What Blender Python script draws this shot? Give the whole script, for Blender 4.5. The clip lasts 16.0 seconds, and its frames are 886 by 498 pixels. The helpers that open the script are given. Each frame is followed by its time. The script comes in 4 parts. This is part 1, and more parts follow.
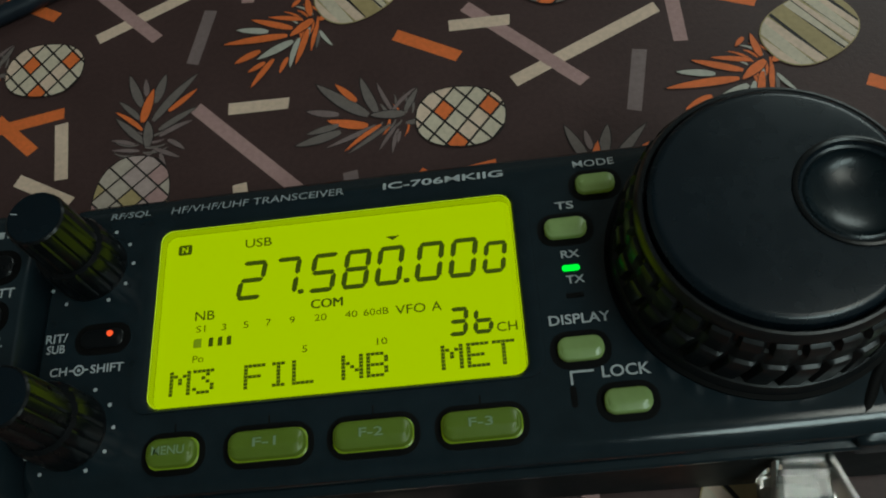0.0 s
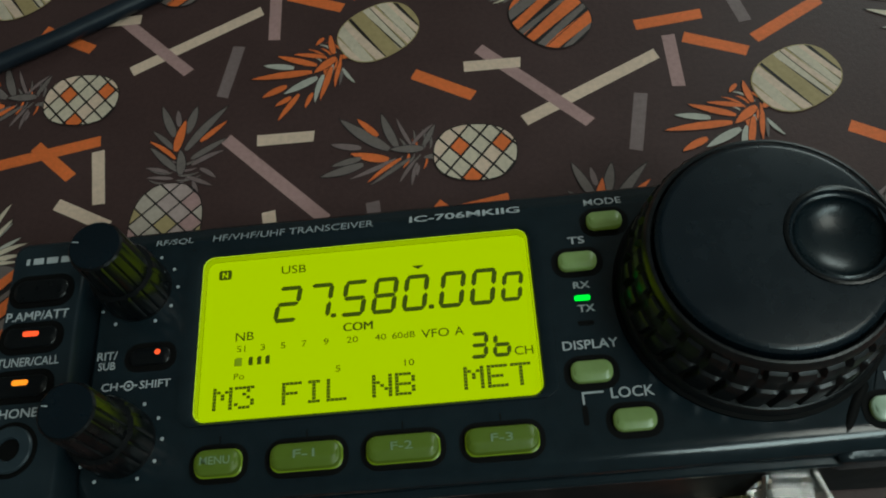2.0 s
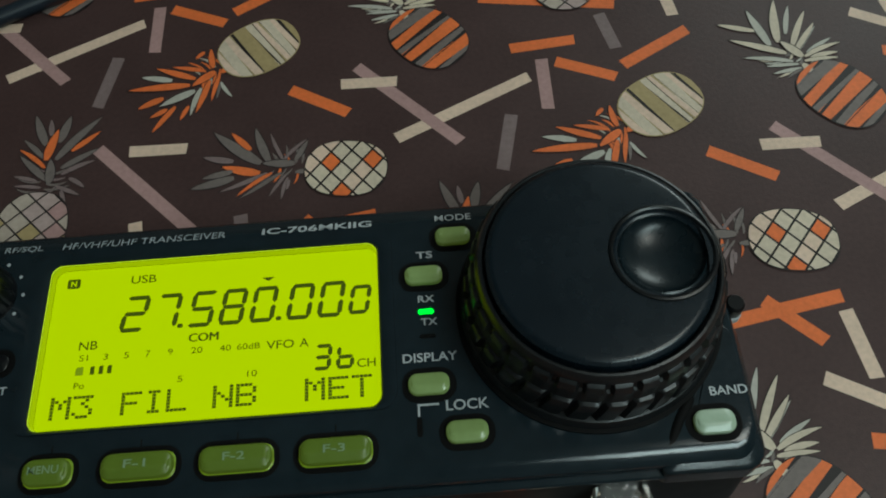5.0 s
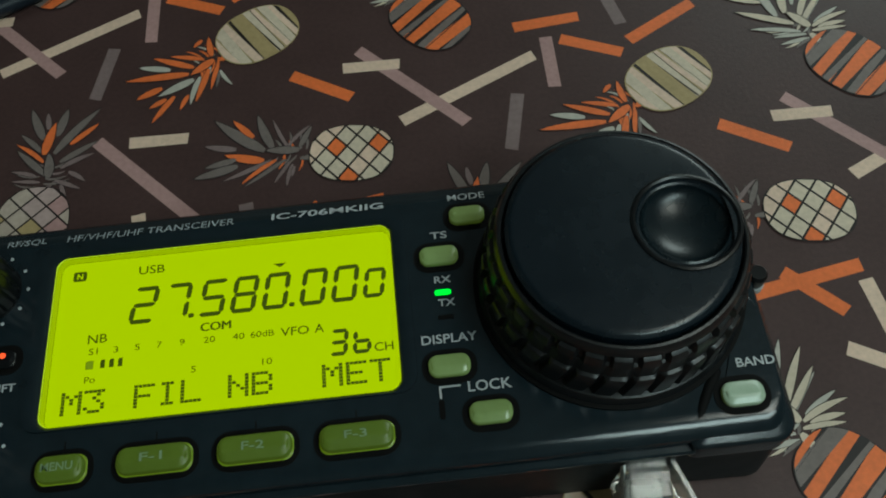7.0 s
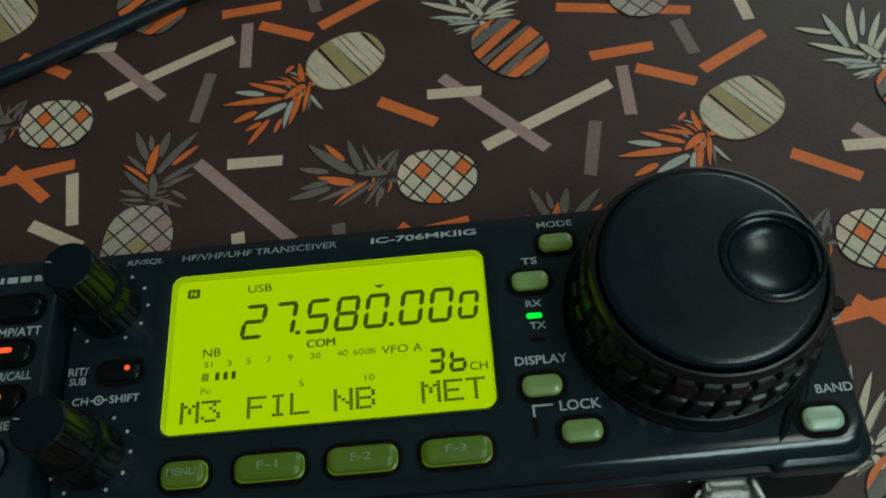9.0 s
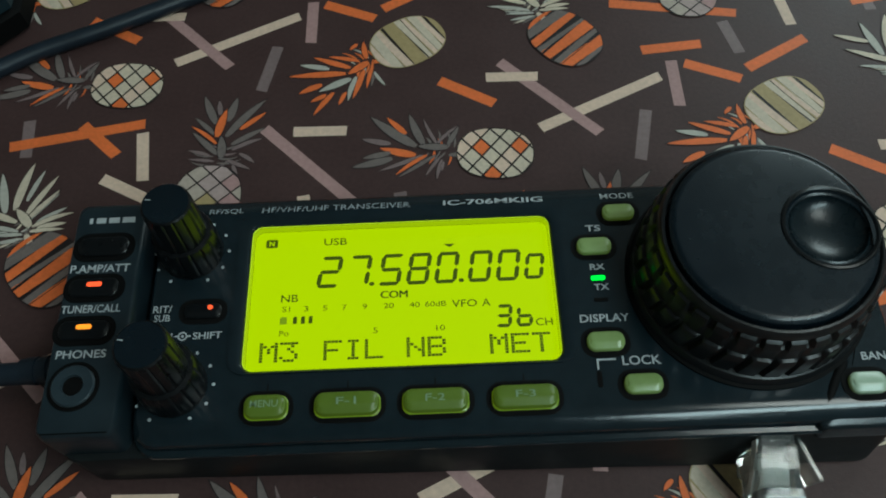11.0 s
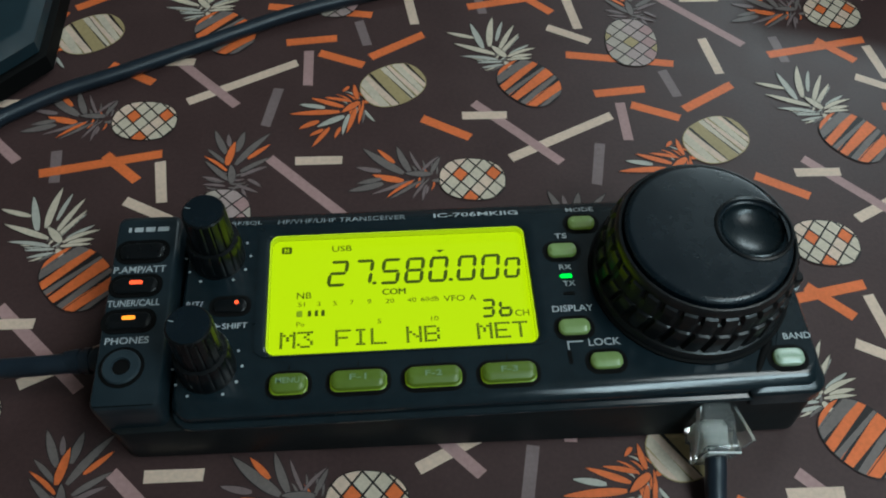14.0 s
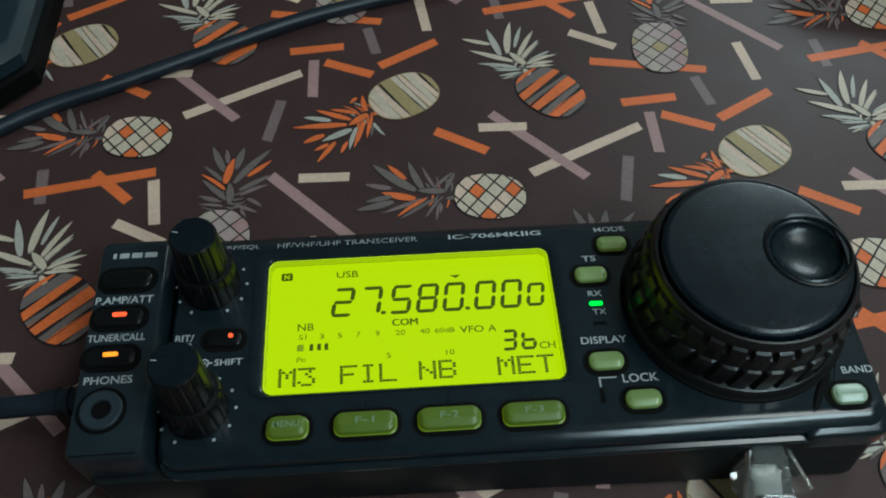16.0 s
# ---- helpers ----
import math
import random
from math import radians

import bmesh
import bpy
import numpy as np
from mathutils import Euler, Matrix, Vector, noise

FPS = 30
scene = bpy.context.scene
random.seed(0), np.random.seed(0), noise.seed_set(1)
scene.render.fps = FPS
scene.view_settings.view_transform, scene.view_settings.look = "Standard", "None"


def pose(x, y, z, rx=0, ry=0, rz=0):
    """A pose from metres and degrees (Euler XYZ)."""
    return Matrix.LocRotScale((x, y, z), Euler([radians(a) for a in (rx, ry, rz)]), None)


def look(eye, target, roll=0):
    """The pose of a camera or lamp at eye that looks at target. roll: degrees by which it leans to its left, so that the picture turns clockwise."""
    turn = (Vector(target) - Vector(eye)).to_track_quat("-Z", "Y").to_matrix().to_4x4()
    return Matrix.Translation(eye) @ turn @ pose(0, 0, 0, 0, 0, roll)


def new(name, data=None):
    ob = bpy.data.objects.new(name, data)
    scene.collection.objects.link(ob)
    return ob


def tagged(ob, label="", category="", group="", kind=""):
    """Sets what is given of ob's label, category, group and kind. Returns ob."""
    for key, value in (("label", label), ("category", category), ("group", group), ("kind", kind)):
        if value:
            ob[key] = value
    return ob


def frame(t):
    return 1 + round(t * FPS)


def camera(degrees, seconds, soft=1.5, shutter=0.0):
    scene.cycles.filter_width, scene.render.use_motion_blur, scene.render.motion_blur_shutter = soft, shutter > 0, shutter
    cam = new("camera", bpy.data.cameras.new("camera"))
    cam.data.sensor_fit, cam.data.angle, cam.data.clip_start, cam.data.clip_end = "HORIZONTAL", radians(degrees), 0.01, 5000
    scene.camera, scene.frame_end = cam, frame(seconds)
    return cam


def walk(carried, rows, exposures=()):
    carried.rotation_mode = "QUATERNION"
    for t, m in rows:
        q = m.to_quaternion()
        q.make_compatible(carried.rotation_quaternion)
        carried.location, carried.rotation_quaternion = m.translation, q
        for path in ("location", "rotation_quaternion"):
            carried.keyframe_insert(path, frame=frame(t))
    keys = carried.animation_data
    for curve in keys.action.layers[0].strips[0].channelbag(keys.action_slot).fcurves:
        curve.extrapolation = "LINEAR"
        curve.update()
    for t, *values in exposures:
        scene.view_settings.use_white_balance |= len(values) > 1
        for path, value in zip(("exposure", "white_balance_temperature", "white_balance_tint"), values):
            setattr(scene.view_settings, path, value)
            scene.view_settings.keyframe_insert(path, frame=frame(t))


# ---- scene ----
# ---- camera and walk ----
cam = camera(54.46, 16.0, soft=1.95)
PATH = [
    (0, (0.03745, -0.06078, 0.15205), (0.02152, 0.02795, -0.02649), -15.31),
    (0.5, (0.03336, -0.05911, 0.15879), (0.01842, 0.02961, -0.01983), -14.33),
    (1, (0.03194, -0.05380, 0.15827), (0.01730, 0.03551, -0.02008), -13.82),
    (1.5, (0.03247, -0.05939, 0.16175), (0.01958, 0.03030, -0.01655), -12.75),
    (2, (0.03116, -0.06358, 0.16659), (0.02002, 0.02737, -0.01119), -11.60),
    (2.5, (0.03496, -0.07015, 0.17263), (0.02614, 0.02036, -0.00550), -10.13),
    (3, (0.04815, -0.07511, 0.17377), (0.04173, 0.01639, -0.00395), -8.23),
    (3.5, (0.05277, -0.07125, 0.17148), (0.04887, 0.02287, -0.00494), -6.19),
    (4, (0.05370, -0.06656, 0.16706), (0.05120, 0.02885, -0.00870), -5.19),
    (6.5, (0.04511, -0.06920, 0.16467), (0.04770, 0.02605, -0.01118), -4.52),
    (7, (0.04600, -0.06844, 0.16143), (0.04794, 0.02637, -0.01466), -5.17),
    (7.5, (0.04563, -0.06829, 0.16118), (0.04715, 0.02610, -0.01514), -5.59),
    (8, (0.04608, -0.07185, 0.16277), (0.04572, 0.02345, -0.01307), -6.48),
    (8.5, (0.03804, -0.07496, 0.17162), (0.03482, 0.02142, -0.00360), -7.51),
    (9, (0.03528, -0.06762, 0.17341), (0.02953, 0.02729, -0.00254), -8.39),
    (9.5, (0.01802, -0.07764, 0.17233), (0.01416, 0.01714, -0.00374), -6.59),
    (9.7, (0.01851, -0.07671, 0.17254), (0.01488, 0.01872, -0.00318), -6.06),
    (11.8, (0.01016, -0.08462, 0.18091), (0.01099, 0.01644, 0.00833), -1.49),
    (12, (0.00758, -0.08432, 0.18155), (0.00869, 0.01757, 0.00945), -1.32),
    (12.5, (0.00788, -0.08274, 0.17706), (0.01003, 0.02050, 0.00578), -0.90),
    (13, (0.00612, -0.08229, 0.17604), (0.01072, 0.02267, 0.00586), -0.01),
    (13.5, (0.00627, -0.10716, 0.19490), (0.01557, 0.00055, 0.02664), 1.69),
    (14, (0.00492, -0.10871, 0.19722), (0.01708, 0.00150, 0.03077), 2.72),
    (14.5, (0.00556, -0.10961, 0.19610), (0.01828, 0.00243, 0.03091), 2.70),
    (15, (0.00583, -0.10849, 0.19406), (0.01832, 0.00439, 0.02943), 2.40),
    (15.5, (0.00529, -0.10767, 0.19305), (0.01654, 0.00541, 0.02846), 1.83),
    (16, (0.00640, -0.09564, 0.18208), (0.01490, 0.01747, 0.01736), 0.62),
]
EXPOSURES = [(0.0, -0.46, 6800, -3), (1.0, -0.44, 6800, -3), (2.5, -0.27, 6700, -4), (4.0, -0.16, 6700, -2), (7.0, -0.26, 6700, -5), (8.5, -0.36, 6600, -12), (9.5, -0.26, 6560, -10), (12.0, 0.0, 6150, -3), (13.0, 0.0, 6150, -3), (13.5, 0.1, 6120, 0), (15.0, 0.17, 6100, 0), (16.0, 0.06, 6120, -2)]
walk(cam, [(t, look(eye, target, roll)) for t, eye, target, roll in PATH], EXPOSURES)

# ---- world and light ----
world = bpy.data.worlds.new("room_air")
scene.world = world
world.use_nodes = True
world.node_tree.nodes["Background"].inputs[0].default_value = (0.55, 0.75, 1.0, 1)
world.node_tree.nodes["Background"].inputs[1].default_value = 0.025


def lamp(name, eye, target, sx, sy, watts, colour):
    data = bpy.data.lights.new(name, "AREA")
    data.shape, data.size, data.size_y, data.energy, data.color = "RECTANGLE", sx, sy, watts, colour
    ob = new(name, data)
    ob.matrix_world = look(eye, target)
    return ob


# unseen light added in mid-air so that the front bevels catch a highlight
lamp("front_right_light", (0.31, -0.27, 0.52), (0.06, 0.0, 0.0), 0.32, 0.11, 1.75, (0.76, 0.92, 1.0))
# unseen overhead fill, added and set to the right to brighten that side
lamp("overhead_fill", (0.8, -0.1, 1.68), (0.05, 0.0, 0.0), 0.5, 0.5, 7.4, (0.97, 0.98, 0.98))
# unseen light added for sheen on the dial cap and right-hand cloth
lamp("back_right_light", (1.3, 1.82, 1.32), (0.05, 0.0, 0.0), 0.8, 0.5, 14.0, (0.85, 0.95, 1.0))


# ---- materials ----
def mat(name, colour, rough=0.5, metal=0.0, vary=0.0, grain=400.0, bump=0.0, bump_scale=1500.0, emit=None, power=0.0,
        coat=0.0, spec=0.5, alpha=1.0, transmit=0.0, ior=1.45):
    """A principled material with two scales of variation and fine relief; scales are per metre."""
    m = bpy.data.materials.new(name)
    m.use_nodes = True
    nt = m.node_tree
    b = nt.nodes["Principled BSDF"]
    b.inputs["Base Color"].default_value = (*colour, 1)
    b.inputs["Roughness"].default_value = rough
    b.inputs["Metallic"].default_value = metal
    b.inputs["Coat Weight"].default_value = coat
    b.inputs["Specular IOR Level"].default_value = spec
    b.inputs["Transmission Weight"].default_value = transmit
    b.inputs["IOR"].default_value = ior
    b.inputs["Alpha"].default_value = alpha
    if emit:
        b.inputs["Emission Color"].default_value = (*emit, 1)
        b.inputs["Emission Strength"].default_value = power
    geo = nt.nodes.new("ShaderNodeNewGeometry")
    if vary:
        fine, broad = nt.nodes.new("ShaderNodeTexNoise"), nt.nodes.new("ShaderNodeTexNoise")
        fine.inputs["Scale"].default_value, broad.inputs["Scale"].default_value = grain, grain / 14
        for n in (fine, broad):
            nt.links.new(geo.outputs["Position"], n.inputs["Vector"])
        mix = nt.nodes.new("ShaderNodeMath")
        mix.operation = "ADD"
        nt.links.new(fine.outputs["Fac"], mix.inputs[0])
        nt.links.new(broad.outputs["Fac"], mix.inputs[1])
        ramp = nt.nodes.new("ShaderNodeMapRange")
        ramp.inputs["From Min"].default_value, ramp.inputs["From Max"].default_value = 0.6, 1.4
        ramp.inputs["To Min"].default_value, ramp.inputs["To Max"].default_value = 1 - vary, 1 + vary
        nt.links.new(mix.outputs[0], ramp.inputs["Value"])
        hue = nt.nodes.new("ShaderNodeHueSaturation")
        hue.inputs["Color"].default_value = (*colour, 1)
        nt.links.new(ramp.outputs[0], hue.inputs["Value"])
        nt.links.new(hue.outputs[0], b.inputs["Base Color"])
        rr2 = nt.nodes.new("ShaderNodeMapRange")
        rr2.inputs["From Min"].default_value, rr2.inputs["From Max"].default_value = 0.6, 1.4
        rr2.inputs["To Min"].default_value, rr2.inputs["To Max"].default_value = max(0.03, rough * 0.85), min(1, rough * 1.15)
        nt.links.new(mix.outputs[0], rr2.inputs["Value"])
        nt.links.new(rr2.outputs[0], b.inputs["Roughness"])
    if bump:
        n = nt.nodes.new("ShaderNodeTexNoise")
        n.inputs["Scale"].default_value = bump_scale
        n.inputs["Detail"].default_value = 3
        nt.links.new(geo.outputs["Position"], n.inputs["Vector"])
        bp = nt.nodes.new("ShaderNodeBump")
        bp.inputs["Strength"].default_value = bump
        bp.inputs["Distance"].default_value = 0.0002
        nt.links.new(n.outputs["Fac"], bp.inputs["Height"])
        nt.links.new(bp.outputs[0], b.inputs["Normal"])
    return m


def coated(m, strength=0.34):
    """Adds the fine uneven grain of coated cloth to a material, at two scales."""
    nt = m.node_tree
    b = nt.nodes["Principled BSDF"]
    geo = nt.nodes.new("ShaderNodeNewGeometry")
    total = nt.nodes.new("ShaderNodeMath")
    total.operation = "ADD"
    for k, scale in enumerate((2600.0, 900.0)):
        w = nt.nodes.new("ShaderNodeTexNoise")
        w.inputs["Scale"].default_value = scale
        w.inputs["Detail"].default_value = 2
        nt.links.new(geo.outputs["Position"], w.inputs["Vector"])
        nt.links.new(w.outputs["Fac"], total.inputs[k])
    bp = nt.nodes.new("ShaderNodeBump")
    bp.inputs["Strength"].default_value = strength
    bp.inputs["Distance"].default_value = 0.0001
    nt.links.new(total.outputs[0], bp.inputs["Height"])
    nt.links.new(bp.outputs[0], b.inputs["Normal"])
    return m


CLOTH = coated(mat("cloth_brown", (0.058, 0.0325, 0.031), 0.42, spec=0.32, vary=0.18, grain=900))
INK = {k: coated(mat("ink_" + k, c, 0.45, spec=0.35, vary=0.16, grain=900)) for k, c in dict(
    cream=(0.66, 0.485, 0.375), white=(0.58, 0.485, 0.375), orange=(0.72, 0.16, 0.045), mauve=(0.39, 0.235, 0.225),
    dusk=(0.20, 0.145, 0.142), grey=(0.165, 0.135, 0.125), dark=(0.018, 0.014, 0.014), olive=(0.38, 0.285, 0.14),
    stone=(0.42, 0.345, 0.29), pale=(0.45, 0.425, 0.37), lilac=(0.40, 0.30, 0.28)).items()}
PLASTIC_EDGE = mat("bevel_plastic", (0.010, 0.016, 0.020), 0.19, vary=0.25, grain=900, bump=0.2, bump_scale=2000)
PLASTIC = mat("black_plastic", (0.009, 0.016, 0.0205), 0.14, vary=0.2, grain=300, bump=0.08, bump_scale=2100)
PLASTIC_SHELL = mat("dull_shell_plastic", (0.008, 0.0105, 0.0115), 0.48, spec=0.3, vary=0.25, grain=300, bump=0.12, bump_scale=2200)
PLASTIC_POD = mat("pod_plastic", (0.012, 0.021, 0.027), 0.36, vary=0.2, grain=300, bump=0.12, bump_scale=2600)
GLOSS = mat("glossy_black", (0.004, 0.005, 0.006), 0.3, spec=0.38, vary=0.15, grain=500)
BOWL = mat("bowl_black", (0.005, 0.010, 0.013), 0.27, spec=0.4, vary=0.2, grain=300)
SATIN = mat("satin_dial", (0.0042, 0.0092, 0.0138), 0.27, spec=0.5, vary=0.15, grain=300)
RUBBER = mat("rubber", (0.0085, 0.0095, 0.0105), 0.34, spec=0.45, vary=0.3, grain=800, bump=0.06)
# the shade inside holes, sockets and slots is put into this black
HOLE = mat("hole_black", (0.002, 0.002, 0.002), 0.7, spec=0.15)
JACK = mat("jack_plastic", (0.022, 0.034, 0.042), 0.35, vary=0.15, grain=500)
PRINT = mat("white_print", (0.42, 0.45, 0.46), 0.5, vary=0.12, grain=3000)
# a greyer tone of the white print
PRINT_DIM = mat("dim_print", (0.30, 0.33, 0.34), 0.5, vary=0.2, grain=3000)
LCD = mat("lcd_glow", (0.02, 0.03, 0.0), 0.6, spec=0.1, emit=(0.445, 0.625, 0.0), power=1.08)
# rim and wall emit by themselves, imitating light caught from the display
LCD_RIM = mat("lcd_rim_glow", (0.25, 0.35, 0.02), 0.3, emit=(0.50, 0.70, 0.02), power=0.9)
LCD_WALL = mat("lcd_wall_glow", (0.06, 0.08, 0.01), 0.35, emit=(0.36, 0.50, 0.0), power=0.85)
INKLCD = mat("lcd_segment", (0.012, 0.018, 0.005), 0.5, spec=0.2, emit=(0.05, 0.08, 0.0), power=0.8)
INKLCD_SOFT = mat("lcd_segment_fading", (0.12, 0.17, 0.01), 0.4, emit=(0.20, 0.30, 0.0), power=0.6)
KEY_LIT = mat("lit_key", (0.072, 0.115, 0.02), 0.36, vary=0.1, grain=600, emit=(0.16, 0.25, 0.0), power=0.13)
KEY_GLOW = mat("key_glow", (0.12, 0.2, 0.02), 0.3, emit=(0.22, 0.32, 0.0), power=0.25)
KEY_PRINT = mat("key_print", (0.17, 0.25, 0.15), 0.5, emit=(0.2, 0.34, 0.15), power=0.05)
KEY_PALE = mat("pale_key", (0.20, 0.285, 0.12), 0.24, vary=0.1, grain=600, emit=(0.2, 0.3, 0.02), power=0.10)
# band key's green with a bluish lamp reflection mixed into the colour
KEY_SHEEN = mat("sheen_key", (0.33, 0.42, 0.33), 0.24, vary=0.1, grain=600, emit=(0.2, 0.3, 0.02), power=0.06)
LED_GREEN = mat("led_green", (0.0, 0.5, 0.05), 0.3, emit=(0.0, 1.0, 0.04), power=1.4)
LED_RED = mat("led_red", (0.6, 0.05, 0.02), 0.3, emit=(1.0, 0.10, 0.03), power=1.3)
LED_AMBER = mat("led_amber", (0.6, 0.2, 0.02), 0.3, emit=(1.0, 0.28, 0.02), power=1.3)
CABLE = mat("cable_black", (0.010, 0.017, 0.026), 0.4, vary=0.2, grain=300)
CLEAR = mat("clear_plastic", (0.97, 1.0, 0.97), 0.03, transmit=0.92, ior=1.45, vary=0.05, grain=500, bump=0.6, bump_scale=260)
# near-white that paints the glints on the plug's clear edges
EDGE_GLINT = mat("edge_glint", (0.80, 0.85, 0.83), 0.2, transmit=0.2, vary=0.1, grain=400)
CLAMP = mat("clamp_plastic", (0.84, 0.88, 0.82), 0.12, transmit=0.4, vary=0.15, grain=400, bump=0.3, bump_scale=500)
SHELL = mat("blue_black_shell", (0.011, 0.026, 0.034), 0.5, spec=0.4, vary=0.2, grain=200, bump=0.06, bump_scale=2000)
PAINT = mat("wall_paint", (0.55, 0.55, 0.53), 0.8, vary=0.06, grain=8)
WOOD = mat("table_wood", (0.20, 0.12, 0.07), 0.5, vary=0.3, grain=40)

# ---- building helpers: all shapes are drawn in millimetres ----
MM = 0.001


def rr(x0, x1, y0, y1, r, z, n=5):
    """A rounded rectangle as a ring of points."""
    out = []
    for cx, cy, a in ((x1 - r, y1 - r, 0), (x0 + r, y1 - r, 90), (x0 + r, y0 + r, 180), (x1 - r, y0 + r, 270)):
        for k in range(n + 1):
            t = radians(a + 90 * k / n)
            out.append((cx + r * math.cos(t), cy + r * math.sin(t), z))
    return out


def circle(cx, cy, r, z, n=48):
    return [(cx + r * math.cos(2 * math.pi * k / n), cy + r * math.sin(2 * math.pi * k / n), z) for k in range(n)]


def loft(bm, rings, low=True, high=True, mi=0):
    """Skins rings of equal length one to the next, bottom up, and closes the ends."""
    vs = [[bm.verts.new(p) for p in ring] for ring in rings]
    n = len(vs[0])
    for a, b in zip(vs, vs[1:]):
        for k in range(n):
            bm.faces.new((a[k], a[(k + 1) % n], b[(k + 1) % n], b[k])).material_index = mi
    if low:
        bm.faces.new(vs[0][::-1]).material_index = mi
    if high:
        bm.faces.new(vs[-1]).material_index = mi
    return bm


def box(bm, x0, x1, y0, y1, z0, z1, r=0.3, mi=0):
    """A block with rounded plan corners and chamfered top and bottom."""
    c = min(r, (z1 - z0) / 3)
    r = min(r, (x1 - x0) / 2.05, (y1 - y0) / 2.05)
    i = min(c, r * 0.9)
    return loft(bm, [rr(x0 + i, x1 - i, y0 + i, y1 - i, max(r - i, 0.01), z0, 3), rr(x0, x1, y0, y1, r, z0 + c, 3),
                     rr(x0, x1, y0, y1, r, z1 - c, 3), rr(x0 + i, x1 - i, y0 + i, y1 - i, max(r - i, 0.01), z1, 3)], mi=mi)


def part(name, bm, material, parent=None, label="", smooth=True, at=None, sharp=32):
    """Links a bmesh drawn in millimetres as one mesh object."""
    mesh = bpy.data.meshes.new(name)
    bmesh.ops.recalc_face_normals(bm, faces=bm.faces)
    bmesh.ops.scale(bm, vec=(MM, MM, MM), verts=bm.verts)
    bm.to_mesh(mesh)
    bm.free()
    for m in material if isinstance(material, (list, tuple)) else (material,):
        mesh.materials.append(m)
    if smooth:
        mesh.shade_smooth()
        mesh.set_sharp_from_angle(angle=radians(sharp))
    ob = new(name, mesh)
    ob.parent = parent
    if at:
        ob.location = [v * MM for v in at]
    if label:
        tagged(ob, label)
    return ob


def thing(name, label, category, x=0, y=0, z=0, group=""):
    ob = new(name)
    ob.location = (x * MM, y * MM, z * MM)
    ob.empty_display_size = 0.01
    return tagged(ob, label, category, group)


def glyphs(text, bold=0.0):
    """The outline mesh of a text in Blender's own font, as vertices and faces."""
    curve = bpy.data.curves.new("lettering", "FONT")
    curve.body = text
    curve.resolution_u = 3
    curve.offset = bold
    ob = bpy.data.objects.new("lettering", curve)
    scene.collection.objects.link(ob)
    dg = bpy.context.evaluated_depsgraph_get()
    mesh = bpy.data.meshes.new_from_object(ob.evaluated_get(dg))
    bpy.data.objects.remove(ob)
    bm = bmesh.new()
    bm.from_mesh(mesh)
    bpy.data.meshes.remove(mesh)
    return bm


def text(name, body, x0, x1, y0, y1, z, material, parent, slant=0.0, tilt=0.0, bold=0.012, label="", drop=0.0):
    """Lettering that fills the box x0..x1, y0..y1 on the plane z; tilt turns it about its foot, drop lowers that far at its top."""
    bm = glyphs(body, bold)
    xs, ys = [v.co.x for v in bm.verts], [v.co.y for v in bm.verts]
    ax, bx, ay, by = min(xs), max(xs), min(ys), max(ys)
    for v in bm.verts:
        u, w = (v.co.x - ax) / (bx - ax), (v.co.y - ay) / (by - ay)
        v.co = (x0 + u * (x1 - x0) + slant * w * (y1 - y0), y0 + w * (y1 - y0), z - drop * w)
    return part(name, bm, material, parent, label, smooth=False)


def flat(bm, pts, z, mi=0):
    f = bm.faces.new([bm.verts.new((x, y, z)) for x, y in pts])
    f.material_index = mi
    return f


def tube(bm, pts, r, n=14, caps=True):
    """A round tube along a smooth line of points; r is a number or one per point."""
    pts = [Vector(p) for p in pts]
    rs = r if isinstance(r, (list, tuple)) else [r] * len(pts)
    rings = []
    side = Vector((0, 0, 1))
    for k, p in enumerate(pts):
        d = (pts[min(k + 1, len(pts) - 1)] - pts[max(k - 1, 0)]).normalized()
        u = d.cross(side)
        u = u.normalized() if u.length > 1e-4 else Vector((1, 0, 0))
        w = u.cross(d)
        rings.append([p + rs[k] * (math.cos(2 * math.pi * j / n) * u + math.sin(2 * math.pi * j / n) * w) for j in range(n)])
    return loft(bm, rings, caps, caps)


def curve_points(ctrl, n=12):
    """A Catmull-Rom line through control points."""
    c = [Vector(p) for p in ctrl]
    c = [2 * c[0] - c[1]] + c + [2 * c[-1] - c[-2]]
    out = []
    for i in range(1, len(c) - 2):
        for k in range(n):
            t = k / n
            out.append(0.5 * (2 * c[i] + (c[i + 1] - c[i - 1]) * t + (2 * c[i - 1] - 5 * c[i] + 4 * c[i + 1] - c[i + 2]) * t * t
                              + (3 * c[i] - c[i - 1] - 3 * c[i + 1] + c[i + 2]) * t ** 3))
    return out + [c[-2]]


# ---- the room that closes the place ----
def slab(name, x0, x1, y0, y1, z0, z1, material, label=""):
    bm = bmesh.new()
    box(bm, x0, x1, y0, y1, z0, z1, 1.0)
    return tagged(part(name, bm, material, None, label), kind="structure")


slab("floor", -1900, 1900, -1900, 1900, -760, -740, WOOD, "plain dark wooden room floor")
slab("ceiling", -1900, 1900, -1900, 1900, 1750, 1770, PAINT, "plain painted room ceiling")
# the opening in this wall is made up to hold the added light
bm = bmesh.new()
for x0, x1, z0, z1 in ((-1800, 850, -740, 1750), (1750, 1800, -740, 1750), (850, 1750, -740, 1050), (850, 1750, 1660, 1750)):
    box(bm, x0, x1, 1800, 1900, z0, z1, 1.0)
tagged(part("wall_north", bm, PAINT, None, "plain painted room wall with an opening made up for an added light"), kind="structure")
slab("wall_south", -1800, 1800, -1900, -1800, -740, 1750, PAINT, "plain painted room wall")
slab("wall_east", 1800, 1900, -1800, 1800, -740, 1750, PAINT, "plain painted room wall")
